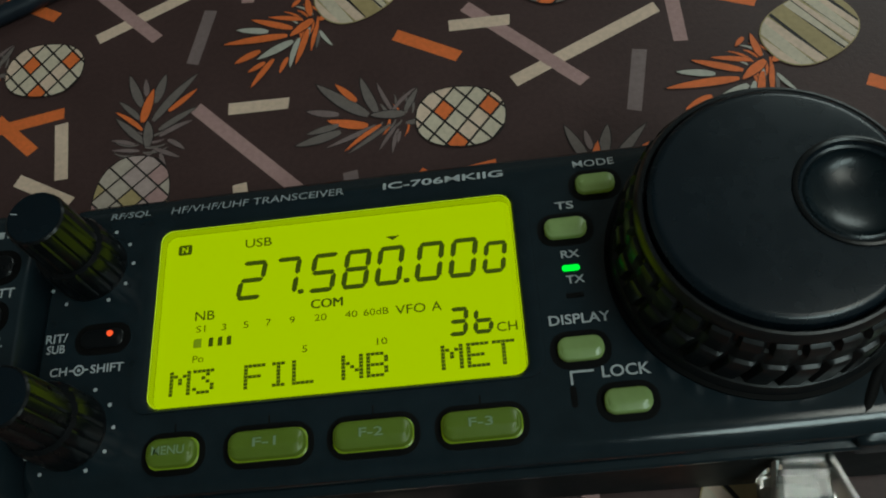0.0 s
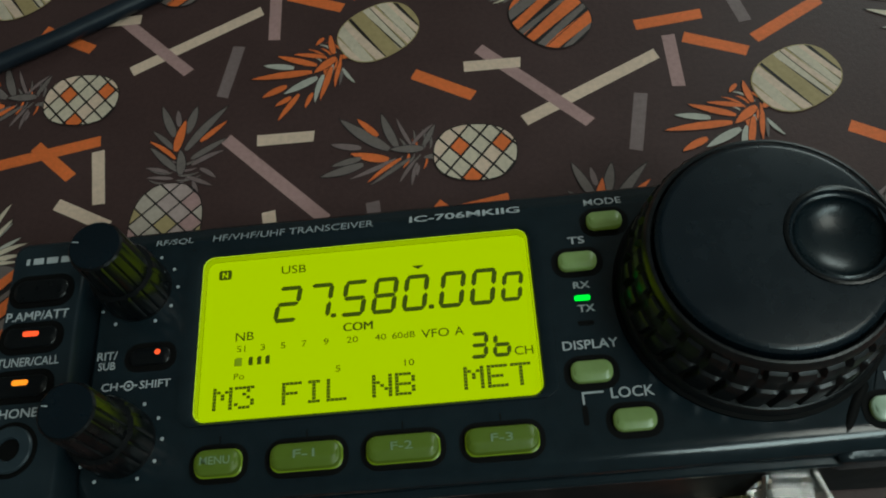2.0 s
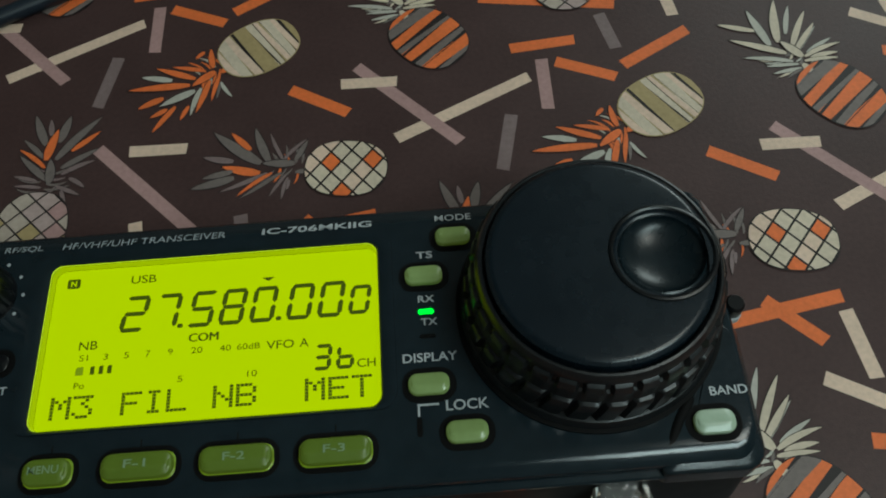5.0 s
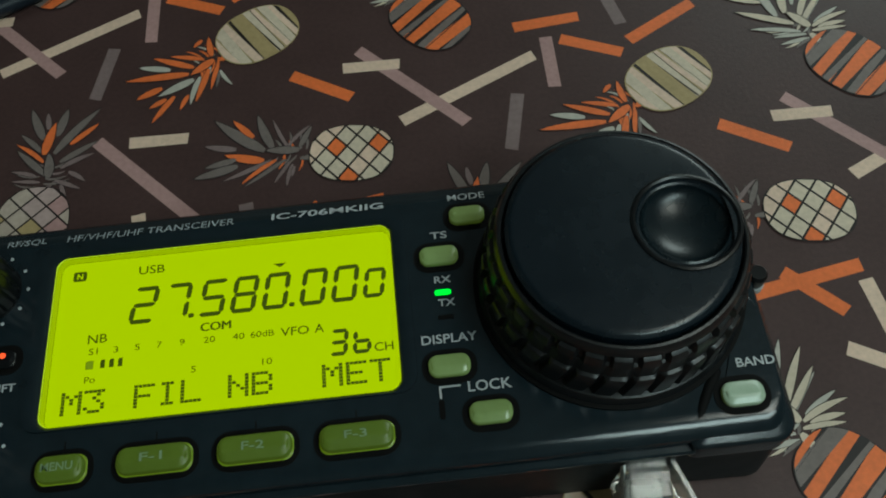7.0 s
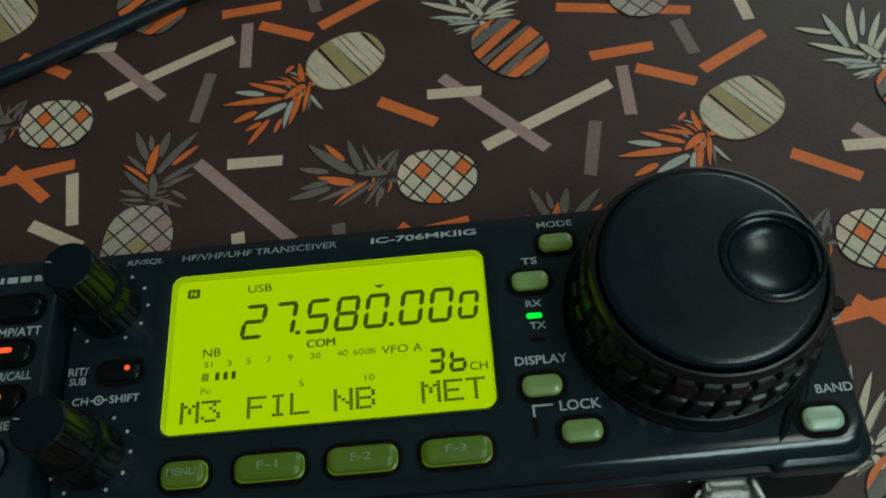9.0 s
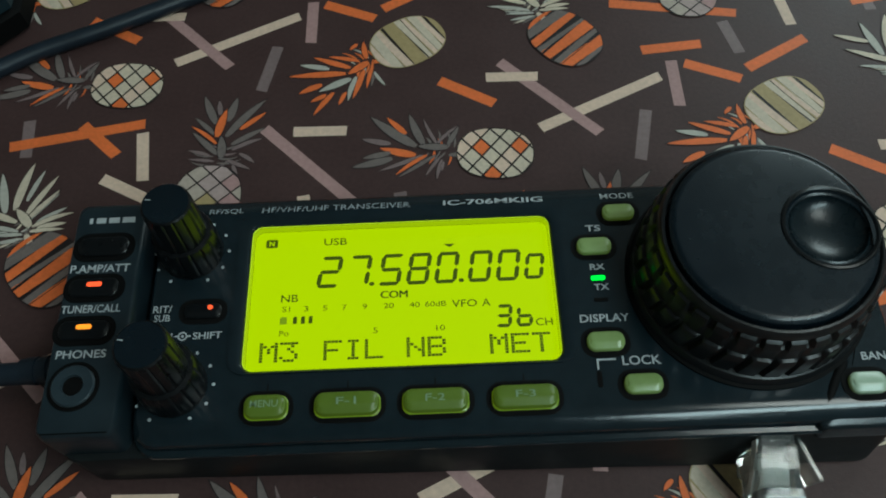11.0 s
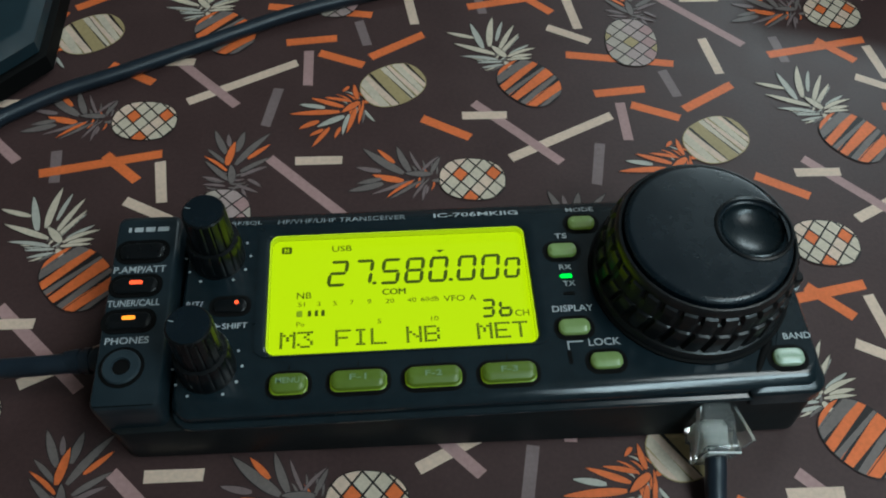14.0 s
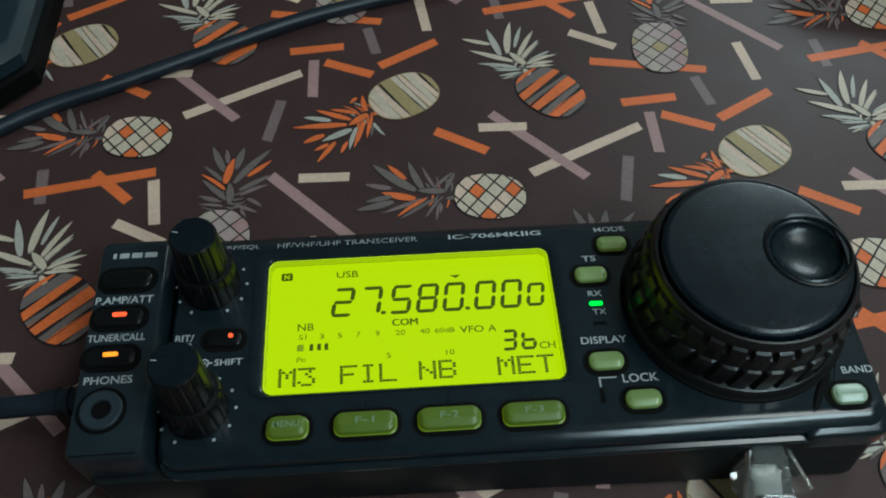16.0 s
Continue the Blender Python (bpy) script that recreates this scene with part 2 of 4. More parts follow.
slab("wall_west", -1900, -1800, -1800, 1800, -740, 1750, PAINT, "plain painted room wall")

table = thing("table", "plain wooden table under the printed cloth", "table", 0, 0, -740)
bm = bmesh.new()
box(bm, -600, 600, -330, 330, 712, 739.2, 6)
part("tabletop", bm, WOOD, table)
for sx in (-1, 1):
    for sy in (-1, 1):
        bm = bmesh.new()
        box(bm, sx * 560 - 25, sx * 560 + 25, sy * 290 - 25, sy * 290 + 25, 0, 712, 4)
        part("leg", bm, WOOD, table)

# ---- the tablecloth and its printed pattern ----
cloth = thing("tablecloth", "dark brown coated tablecloth printed with orange and cream pineapples", "tablecloth")
bm = bmesh.new()
grid = [[(x, y) for x in range(-620, 621, 20)] for y in range(-340, 341, 20)]
vg = [[bm.verts.new((x, y, 0.0)) for x, y in row] for row in grid]
for a, b in zip(vg, vg[1:]):
    for k in range(len(a) - 1):
        bm.faces.new((a[k], a[k + 1], b[k + 1], b[k]))
edge = [e for e in bm.edges if e.is_boundary]
skirt = bmesh.ops.extrude_edge_only(bm, edges=edge)["geom"]
for v in skirt:
    if isinstance(v, bmesh.types.BMVert):
        v.co.z = -120
        v.co.x *= 1.004
        v.co.y *= 1.006
part("sheet", bm, CLOTH, cloth)

V1, V2 = (96.9, -27.1), (32.6, 92.9)
INKS = list(INK)
IM = [INK[k] for k in INKS]
ix = INKS.index


def leaf(bm, base, angle, length, width, ink, z, bend=0.0, vein=True):
    """One pointed leaf of a printed crown, with a dark outline under it."""
    n = 9
    a = radians(angle)
    for grow, m, dz in ((1.0, ix("dark"), 0.0), (0.84, ix(ink), 0.003)):
        left, right = [], []
        for k in range(n + 1):
            s = k / n
            d = s * length * (1.0 if grow == 1.0 else 0.96)
            w = width * grow * 0.5 * 1.9 * (0.06 + s) ** 0.62 * (1 - s) ** 0.85
            if k == n:
                w = 0.0
            th = a + bend * s
            cx, cy = base[0] + d * math.cos(th), base[1] + d * math.sin(th)
            nx, ny = -math.sin(th), math.cos(th)
            left.append((cx + nx * w, cy + ny * w))
            right.append((cx - nx * w, cy - ny * w))
        flat(bm, left[:-1] + [left[-1]] + right[:-1][::-1], z + dz, m)


def outline(a, b, n=40, power=2.35):
    """The plump outline of a fruit, half axes a along and b across."""
    out = []
    for k in range(n):
        t = 2 * math.pi * k / n
        c, s = math.cos(t), math.sin(t)
        out.append((a * math.copysign(abs(c) ** (2 / power), c), b * math.copysign(abs(s) ** (2 / power), s)))
    return out


def clipped(quad, a, b, power=2.35):
    """Clips a convex polygon to the fruit's outline."""
    poly = list(quad)
    ring = outline(a, b, 40, power)
    for (x0, y0), (x1, y1) in zip(ring, ring[1:] + ring[:1]):
        out = []
        for p, q in zip(poly, poly[1:] + poly[:1]):
            dp = (x1 - x0) * (p[1] - y0) - (y1 - y0) * (p[0] - x0)
            dq = (x1 - x0) * (q[1] - y0) - (y1 - y0) * (q[0] - x0)
            if dp >= 0:
                out.append(p)
            if (dp >= 0) != (dq >= 0):
                t = dp / (dp - dq)
                out.append((p[0] + t * (q[0] - p[0]), p[1] + t * (q[1] - p[1])))
        poly = out
        if len(poly) < 3:
            return None
    return poly


def checked(bm, a, b, cell, skew, colours, gap, z, phase=(0, 0)):
    """A fruit filled with skewed check diamonds between dark lines."""
    flat(bm, outline(a, b), z, ix("dark") if gap > 0.25 else ix("grey"))
    for i in range(-9, 10):
        for j in range(-9, 10):
            u, v = (i * cell[0], j * cell[1])
            g = gap / 2
            q = []
            for du, dv in ((g, g), (cell[0] - g, g), (cell[0] - g, cell[1] - g), (g, cell[1] - g)):
                uu, vv = u + du, v + dv
                uu, vv = uu - cell[0] / 2, vv - cell[1] / 2
                q.append((phase[0] + uu * math.cos(radians(skew[0])) + vv * math.cos(radians(skew[1])),
                          phase[1] + uu * math.sin(radians(skew[0])) + vv * math.sin(radians(skew[1]))))
            if sum((q[k][0] * q[(k + 1) % 4][1] - q[(k + 1) % 4][0] * q[k][1]) for k in range(4)) < 0:
                q = q[::-1]
            p = clipped(q, a - 0.25, b - 0.25)
            if p:
                mx, my = sum(v[0] for v in q) / 4, sum(v[1] for v in q) / 4
                flat(bm, p, z + 0.03, ix(colours(i, j, mx, my)))


def striped(bm, a, b, angle, widths, colours, z, under, wave=0.035):
    """A fruit filled with slanting wavy stripes."""
    flat(bm, outline(a, b), z, ix(under))
    c, s = math.cos(radians(angle)), math.sin(radians(angle))
    at = -a * 1.3
    k = 0
    while at < a * 1.3:
        w = widths[k % len(widths)]
        col = colours[k % len(colours)]
        if col:
            far = 2 * b + a
            tilt = wave * math.sin(k * 1.9)
            q = [(at - tilt * far, -far), (at + w - 0.5 * tilt * far, -far), (at + w + tilt * far, far), (at + 0.5 * tilt * far, far)]
            p = clipped([(x * c - y * s, x * s + y * c) for x, y in q], a - 0.25, b - 0.25)
            if p:
                flat(bm, p, z + 0.03 + 0.002 * k, ix(col))
        at += w
        k += 1


# the leaves of each crown, hindmost first: ink, foot along and across the fruit, direction, length, width
G, D, O, W, P, C = "grey", "dusk", "orange", "white", "pale", "cream"
CHECK_CROWN = [(G, 20.1, -0.8, -28, 15.1, 3.2), (O, 23.1, -4.5, -41, 7.2, 1.9), (G, 18.2, -1.3, -58, 10.6, 2.6), (D, 26.7, -1.1, -4, 7.5, 2), (O, 19.9, 2.0, -5, 9.4, 3), (G, 26.4, 1.7, 18, 7.2, 2),
         (G, 25.8, 3.4, 23, 10.2, 2.6), (D, 18.2, 1.9, 31, 11.8, 1.6), (O, 17.1, 1.8, 35, 9.8, 1.3), (G, 15.0, 1.7, 41, 11.2, 1.5), (D, 14.9, -1.8, -56, 8.7, 1.2), (D, 14.9, -1.8, -119, 7.7, 1.3),
         (G, 12.1, -1.7, -111, 6.3, 1.6), (D, 13.8, 2.3, 59, 6.7, 1.2), (D, 13.2, 3.0, 75, 6.1, 1.2), (D, 12.7, 3.6, 77, 2.9, 1), (G, 12.1, -1.0, 4, 7.7, 2.8), (G, 11.7, 1.5, -169, 5.8, 1.8)]
OLIVE_CROWN = [(O, 14.6, -0.9, -45, 8.5, 1.6), (O, 17.7, -0.0, -51, 10.9, 2.3), (P, 22.8, -2.7, -43, 8.0, 2), (O, 19.7, 1.1, -29, 15.2, 2.8), (O, 26.9, 1.2, -8, 6.6, 2.4), (O, 27.5, 4.8, 3, 4.6, 1.8),
         (O, 25.5, 5.2, 25, 8.9, 2), (O, 22.6, 6.9, 32, 4.6, 1.4), (P, 17.8, 3.6, 39, 8.5, 1.7), (O, 14.9, 2.6, 46, 10.2, 1.9), (O, 12.2, 2.5, 46, 8.0, 1.4), (G, 12.7, 4.5, 51, 5.5, 1.1),
         (P, 12.9, 4.8, 84, 5.6, 1.3), (O, 12.1, -6.5, 10, 3.0, 1.6), (O, 12.5, -0.5, -104, 6.4, 1.9), (P, 19.4, 3.5, -5, 9.3, 2.9), (O, 12.6, 0.8, 7, 6.9, 2.7), (O, 11.5, 1.9, -172, 5.6, 2.4)]
FLAME_CROWN = [(P, 12.4, -0.7, 46, 7.9, 1.4), (P, 11.1, -0.2, 56, 7.5, 1.3), (G, 10.7, -0.6, 69, 5.4, 1), (P, 20.2, -6.4, -55, 9.7, 1.8), (P, 14.9, -4.3, -75, 9.4, 1.4), (W, 16.6, -3.9, -65, 13.1, 2.2),
         (P, 20.8, -0.7, -26, 12.3, 2.8), (W, 19.9, -2.9, -43, 14.1, 3), (W, 26.3, -2.0, 32, 9.2, 2.2), (W, 16.4, -1.5, 26, 13.9, 2.2), (P, 13.8, -0.4, 32, 11.9, 1.8), (P, 13.0, -5.0, -97, 8.1, 1.6),
         (W, 11.4, -4.2, -112, 7.1, 1.9), (P, 10.7, -4.3, -146, 6.2, 1), (W, 15.3, -3.4, -80, 11.0, 1.9), (W, 12.6, -3.6, -98, 10.2, 1.7), (W, 11.9, -2.4, -124, 8.4, 1.5), (W, 13.0, -3.2, -4, 6.8, 3), (W, 11.7, -1.4, 164, 4.3, 2.4)]
NET_CROWN = [(D, 27.1, 1.5, 16, 4.9, 2), (G, 24.2, 2.1, 31, 10.0, 2.6), (G, 25.1, -0.8, -9, 7.9, 2.6), (O, 22.7, -4.5, -45, 8.2, 1.8), (G, 20.6, 1.8, 46, 7.9, 1.6), (O, 17.8, 0.8, 47, 9.0, 1.5),
         (G, 14.4, -0.3, 50, 10.4, 2), (D, 14.0, 1.8, 72, 6.0, 1.2), (D, 12.3, 0.4, 84, 6.6, 1.2), (G, 17.7, -3.1, -52, 9.7, 2), (D, 16.0, -3.6, -50, 8.2, 1.5), (D, 15.0, -5.7, -112, 5.0, 1.6),
         (D, 12.8, -3.0, -111, 6.8, 1.5), (G, 20.1, -1.3, -27, 15.1, 3), (O, 19.9, 1.1, -3, 9.1, 2.8), (G, 13.4, -1.2, 3, 7.0, 2.9), (D, 11.5, -4.6, -154, 4.4, 1.4)]


def fruit(kind):
    """One printed pineapple, drawn with its crown along +x and its body about the origin."""
    bm = bmesh.new()
    r = random.Random(kind)

    def crown(leaves):
        for k in range(10):
            side = 1 if k % 2 else -1
            leaf(bm, (10.5 + 0.7 * k, side * r.uniform(0.3, 1.2)), side * r.uniform(62, 112), r.uniform(3.5, 6.5), r.uniform(0.8, 1.2), leaves[k % 3][0] if k % 3 else leaves[-1][0], 0.03 + 0.002 * k, -0.4 * side)
        for k, (ink, x, y, turn, length, width) in enumerate(leaves):
            leaf(bm, (x, y), turn, length * 1.05, width * r.uniform(1.1, 1.35), ink, 0.06 + 0.008 * k, r.uniform(-0.12, 0.12) + 0.1 * math.sin(radians(turn)))

    if kind == "check":
        crown(CHECK_CROWN)
        spots = ((3.6, -1.5), (-4.3, -3.1), (0.2, 4.6))
        checked(bm, 9.8, 7.8, (3.75, 3.75), (56, -43), lambda i, j, x, y: O if any(math.hypot(x - u, y - v) < 2.15 for u, v in spots) else (W, C, W)[(i * 3 + j) % 3], 0.5, 0.2, (3.6, -1.5))
    elif kind == "olive":
        crown(OLIVE_CROWN)
        striped(bm, 10.6, 8.4, 6, [5.0, 0.2, 1.9, 0.16, 1.7, 0.16, 2.0, 0.16, 1.5, 0.2, 4.0, 0.2, 2.6, 0.16, 2.0, 0.16, 4.0],
                ["olive", "dark", C, "dark", W, "dark", C, "dark", W, "dark", "olive", "dark", C, "dark", W, "dark", C], 0.2, "olive", 0.05)
    elif kind == "flame":
        crown(FLAME_CROWN)
        striped(bm, 10.8, 8.8, 0, [3.3, 0.3, 2.0, 0.3, 2.2, 0.3, 2.9, 0.3, 3.0, 0.3, 1.7, 0.3], [O, "dark", G, "dark"], 0.2, "dark", 0.075)
    else:
        crown(NET_CROWN)
        checked(bm, 11.2, 8.7, (4.1, 4.1), (49, -43), lambda i, j, x, y: "olive" if (i + 2 * j) % 7 == 0 else ("lilac", "stone", "lilac", "stone", "mauve")[(i * 3 + j * 2) % 5], 0.42, 0.2)
    mesh_ob = part("pineapple_print", bm, IM, cloth, smooth=False)
    return mesh_ob


# kind, place of the body, direction of the crown
FRUITS = [("check", 29.6, 45.7, 173.3), ("olive", 8.0, 84.3, 208.8), ("flame", 51.0, 83.3, 131), ("net", 87.1, 100.2, 84.3)]
# colour, centre, length, direction of the printed bars
BARS = [("cream", 58.2, 60.8, 36.4, 25.0), ("mauve", 44.6, 63.3, 34.5, -46.0), ("cream", 35.5, 70.4, 13.6, -1.5),
        ("orange", 79.2, 78.5, 16.2, 5.0), ("orange", 88.8, 69.6, 15.2, -23.6), ("orange", 106.9, 74.9, 20.0, 29.0),
        ("mauve", 78.3, 66.1, 15.2, -90.5), ("dusk", 95.9, 81.3, 11.7, -77.5), ("dusk", 67.5, 49.8, 15.7, -103.0),
        ("orange", 23.3, 65.9, 16.2, -30.5), ("orange", -77.9, 56.8, 34.6, 9.6), ("orange", -72.0, 55.0, 14.2, -44.5),
        ("dusk", -90.8, 56.4, 11.8, -84.0), ("cream", -60.0, 49.3, 15.0, -82.5), ("cream", -62.7, 39.2, 15.0, -28.9),
        ("cream", -15.0, 54.9, 13.6, -1.2), ("mauve", -17.4, 44.2, 34.4, -45.6), ("cream", -17.4, 27.2, 16.3, -82.7),
        ("orange", 81.8, 92.7, 34.8, -9.3)]


def bar_print(kind, length):
    bm = bmesh.new()
    h, w = length / 2, 1.55
    flat(bm, [(-h, -w), (h, -w * 0.96), (h + 0.25, w), (-h - 0.1, w * 1.03)], 0.0, 0)
    return part("bar_print", bm, INK[kind], cloth, smooth=False)


def drawn(x, y):
    """The print's place, shifted forward before the radio's right half to fit the camera's view."""
    side = min(1.0, max(0.0, (x - 30) / 35))
    return x + 1.9 * side * min(1.0, max(0.0, (-16 - y) / 18)), y - 1.9 * side * min(1.0, max(0.0, (25 - y) / 35))


first = {}
for i in range(-3, 4):
    for j in range(-3, 4):
        ox, oy = i * V1[0] + j * V2[0], i * V1[1] + j * V2[1]
        for kind, x, y, turn in FRUITS:
            if not (-215 < x + ox < 265 and -150 < y + oy < 235):
                continue
            if kind not in first:
                ob = first[kind] = fruit(kind)
            else:
                ob = first[kind].copy()
                scene.collection.objects.link(ob)
            px, py = drawn(x + ox, y + oy)
            ob.location = (px * MM, py * MM, 0.0001)
            ob.rotation_euler = (0, 0, radians(turn))
        for n, (kind, x, y, length, turn) in enumerate(BARS):
            if not (-215 < x + ox < 265 and -150 < y + oy < 235):
                continue
            if n not in first:
                ob = first[n] = bar_print(kind, length)
            else:
                ob = first[n].copy()
                scene.collection.objects.link(ob)
            px, py = drawn(x + ox, y + oy)
            ob.location = (px * MM, py * MM, (0.03 + 0.012 * (n % 4)) * MM)
            ob.rotation_euler = (0, 0, radians(turn))

# ---- the radio's control head ----
FACE, GLASS, POD = 22.5, 20.0, 27.0
radio = thing("radio_control_head", "black plastic transceiver control head with glowing green display", "radio")

bm = bmesh.new()
LX0, LX1, LY0, LY1 = -24.5, 38.3, -19.7, 13.5
N = 6
rings = [rr(-58, 101, -32, 19.5, 3, 0.2, N), rr(-59, 102, -33.4, 20.8, 4, 1.4, N), rr(-59, 102, -34.1, 21.0, 4, 16.5, N), rr(-58.9, 101.9, -33.9, 20.9, 4, 16.85, N), rr(-58.6, 101.8, -33.45, 20.8, 4, 17.05, N),
         rr(-44.2, 101.6, -33.1, 20.6, 4.6, 17.05, N), rr(-44.2, 101.6, -33.1, 20.6, 4.6, 17.5, N), rr(-44.8, 102, -34.6, 21.0, 5.4, 17.65, N),
         rr(-44.8, 102, -34.6, 21.0, 5.4, 18.1, N), rr(-44.6, 101.9, -34.25, 20.9, 5.1, 18.5, N), rr(-44.2, 101.8, -33.35, 20.8, 4.6, 18.7, N)]
# the face's edge is rounded at the front and slopes away at the back
for y, z in ((-33.3, 19.7), (-33.28, 20.2), (-33.2, 20.6), (-33.0, 21.0), (-32.6, 21.32), (-32.1, 21.58), (-31.6, 21.88), (-31.0, 22.16), (-30.4, 22.35), (-29.9, 22.44), (-29.4, 22.49), (-28.95, 22.5)):
    c = (y + 33.3) / 4.35
    back = float(np.interp(z, [19.7, 20.45, 20.8, 21.05, 22.08, 22.27, 22.42, 22.5], [20.8, 20.75, 20.2, 19.7, 17.9, 17.5, 16.9, 16.2]))
    rings.append(rr(-44.2 + 1.2 * c, 101.8 - 1.4 * c, y, back, 4.6 - 1.2 * c, z, N))
rings += [rr(-42.6, 100.1, -28.9, 15.9, 3.1, FACE, N), rr(-42.2, 99.6, -28.4, 15.4, 3.0, FACE, N),
          rr(LX0, LX1, LY0, LY1, 2.4, FACE, N), rr(LX0 + 0.3, LX1 - 0.3, LY0 + 0.3, LY1 - 0.3, 2.2, FACE - 0.4, N),
          rr(LX0 + 0.5, LX1 - 0.5, LY0 + 0.5, LY1 - 0.5, 2.1, GLASS - 1.2, N)]
loft(bm, rings[5:])
body = part("body", bm, PLASTIC, radio)
bm = bmesh.new()
loft(bm, rings[:5])
for v in bm.verts:
    if v.co.y < -20 and v.co.z < 16:
        v.co.y -= 2.6 * (v.co.x + 59) / 161 * (1 - v.co.z / 16)
part("lower_shell", bm, PLASTIC_SHELL, radio, "dull black lower half of the housing")


def raised(name, rings, material, parent=radio, label="", sharp=32):
    bm = bmesh.new()
    loft(bm, rings)
    return part(name, bm, material, parent, label, sharp=sharp)


# the right front corner belongs to the lower shell and stands a little proud
corner = [rr(83.0, 102.4, -34.7, -7, 3.8, 15.2, 7), rr(83.0, 102.4, -34.7, -7, 3.8, 19.4, 7)]
for d, z in ((0.05, 19.75), (0.2, 20.1), (0.45, 20.35), (0.8, 20.54), (2.1, 21.12), (3.5, 21.74), (4.8, 22.31), (5.2, 22.45), (5.6, 22.53), (6.1, 22.57), (6.6, 22.58)):
    corner.append(rr(83.0 + 0.28 * d, 102.4 - 0.34 * d, -34.7 + d, -7 - 0.36 * d, 3.8 - 0.19 * d, z, 7))
corner = [[(x + (0.72 * min(y + 34, 15) * min(1, max(0, (96 - x) / 8)) if z > 15 else 0), y, z) for x, y, z in ring] for ring in corner]
raised("corner_shell", corner, PLASTIC_EDGE, label="proud front corner with a wide grainy bevel", sharp=28)
# black tube standing in for the shadow in the valley beside the corner
bm = bmesh.new()
seam = curve_points([(83.9, -33.0, 20.6), (84.6, -32.2, 21.15), (86.0, -30.4, 22.0), (87.3, -28.2, 22.45), (88.8, -25.6, 22.5), (90.6, -23.2, 22.5), (91.6, -21.9, 21.6)])
tube(bm, [p + Vector((0, 0.35, -0.8)) for p in seam], [0.5 + 0.7 * min(1, k / 14) for k in range(len(seam))], 12)
part("seam_shade", bm, HOLE, radio)
# black patch on the wall's surface stands in for the recess's shade
raised("jack_opening_shade", [rr(73.0, 82.8, 1.0, 14.6, 0.8, -0.3, 3), rr(73.0, 82.8, 1.0, 14.6, 0.8, 0.15, 3)], HOLE).matrix_basis = pose(0, -0.0338, 0.0018, 90, 0, 0)
bm = bmesh.new()
loft(bm, [circle(102.6, -5.3, 1.7, 18.5, 24), circle(102.6, -5.3, 1.8, 19.0, 24), circle(102.6, -5.3, 1.8, 22.2, 24), circle(102.6, -5.3, 1.4, 22.8, 24)])
lever = part("drag_lever", bm, GLOSS, radio)
# pale disc whose crescent imitates the highlight below the lever
bm = bmesh.new()
loft(bm, [circle(102.6, -5.8, 1.7, 18.2, 24), circle(102.6, -5.8, 1.7, 19.6, 24)])
part("lever_glint", bm, PRINT, lever, "pale disc painted in for the drag lever's highlight")

# display
bm = bmesh.new()
loft(bm, [rr(LX0 + 0.55, LX1 - 0.55, LY0 + 0.55, LY1 - 0.55, 2.0, GLASS - 1.1, 6), rr(LX0 + 0.55, LX1 - 0.55, LY0 + 0.55, LY1 - 0.55, 2.0, GLASS, 6)])
lcd = part("display", bm, LCD, radio, "glowing yellow-green liquid crystal display")
bm = bmesh.new()
loft(bm, [rr(LX0 + 0.5, LX1 - 0.5, LY0 + 0.5, LY1 - 0.5, 2.1, GLASS + 0.02, 6), rr(LX0 + 0.42, LX1 - 0.42, LY0 + 0.42, LY1 - 0.42, 2.2, FACE - 0.75, 6)], False, False)
part("display_wall", bm, LCD_WALL, lcd)
bm = bmesh.new()
loft(bm, [rr(LX0 + 0.4, LX1 - 0.4, LY0 + 0.4, LY1 - 0.4, 2.2, FACE - 0.7, 6), rr(LX0 + 0.05, LX1 - 0.05, LY0 + 0.05, LY1 - 0.05, 2.35, FACE - 0.2, 6)], False, False)
part("display_rim", bm, LCD_RIM, lcd, "thin clear rim of the display, given its own glow")
bm = bmesh.new()
loft(bm, [rr(LX0 - 2.6, LX1 + 2.6, LY0 - 0.6, LY1 + 2.2, 3.4, FACE - 0.1, 6), rr(LX0 - 2.5, LX1 + 2.5, LY0 - 0.5, LY1 + 2.1, 3.3, FACE + 0.3, 6),
          rr(LX0 - 0.6, LX1 + 0.6, LY0 - 0.3, LY1 + 0.5, 2.7, FACE + 0.35, 6), rr(LX0, LX1, LY0, LY1, 2.4, FACE + 0.05, 6)], False, False)
part("display_bezel", bm, PLASTIC, lcd)

ZL = GLASS + 0.06
SEG = {"0": "abcdef", "1": "bc", "2": "abged", "3": "abgcd", "5": "afgcd", "6": "fgced", "7": "abc", "8": "abcdefg", "b": "fgced"}


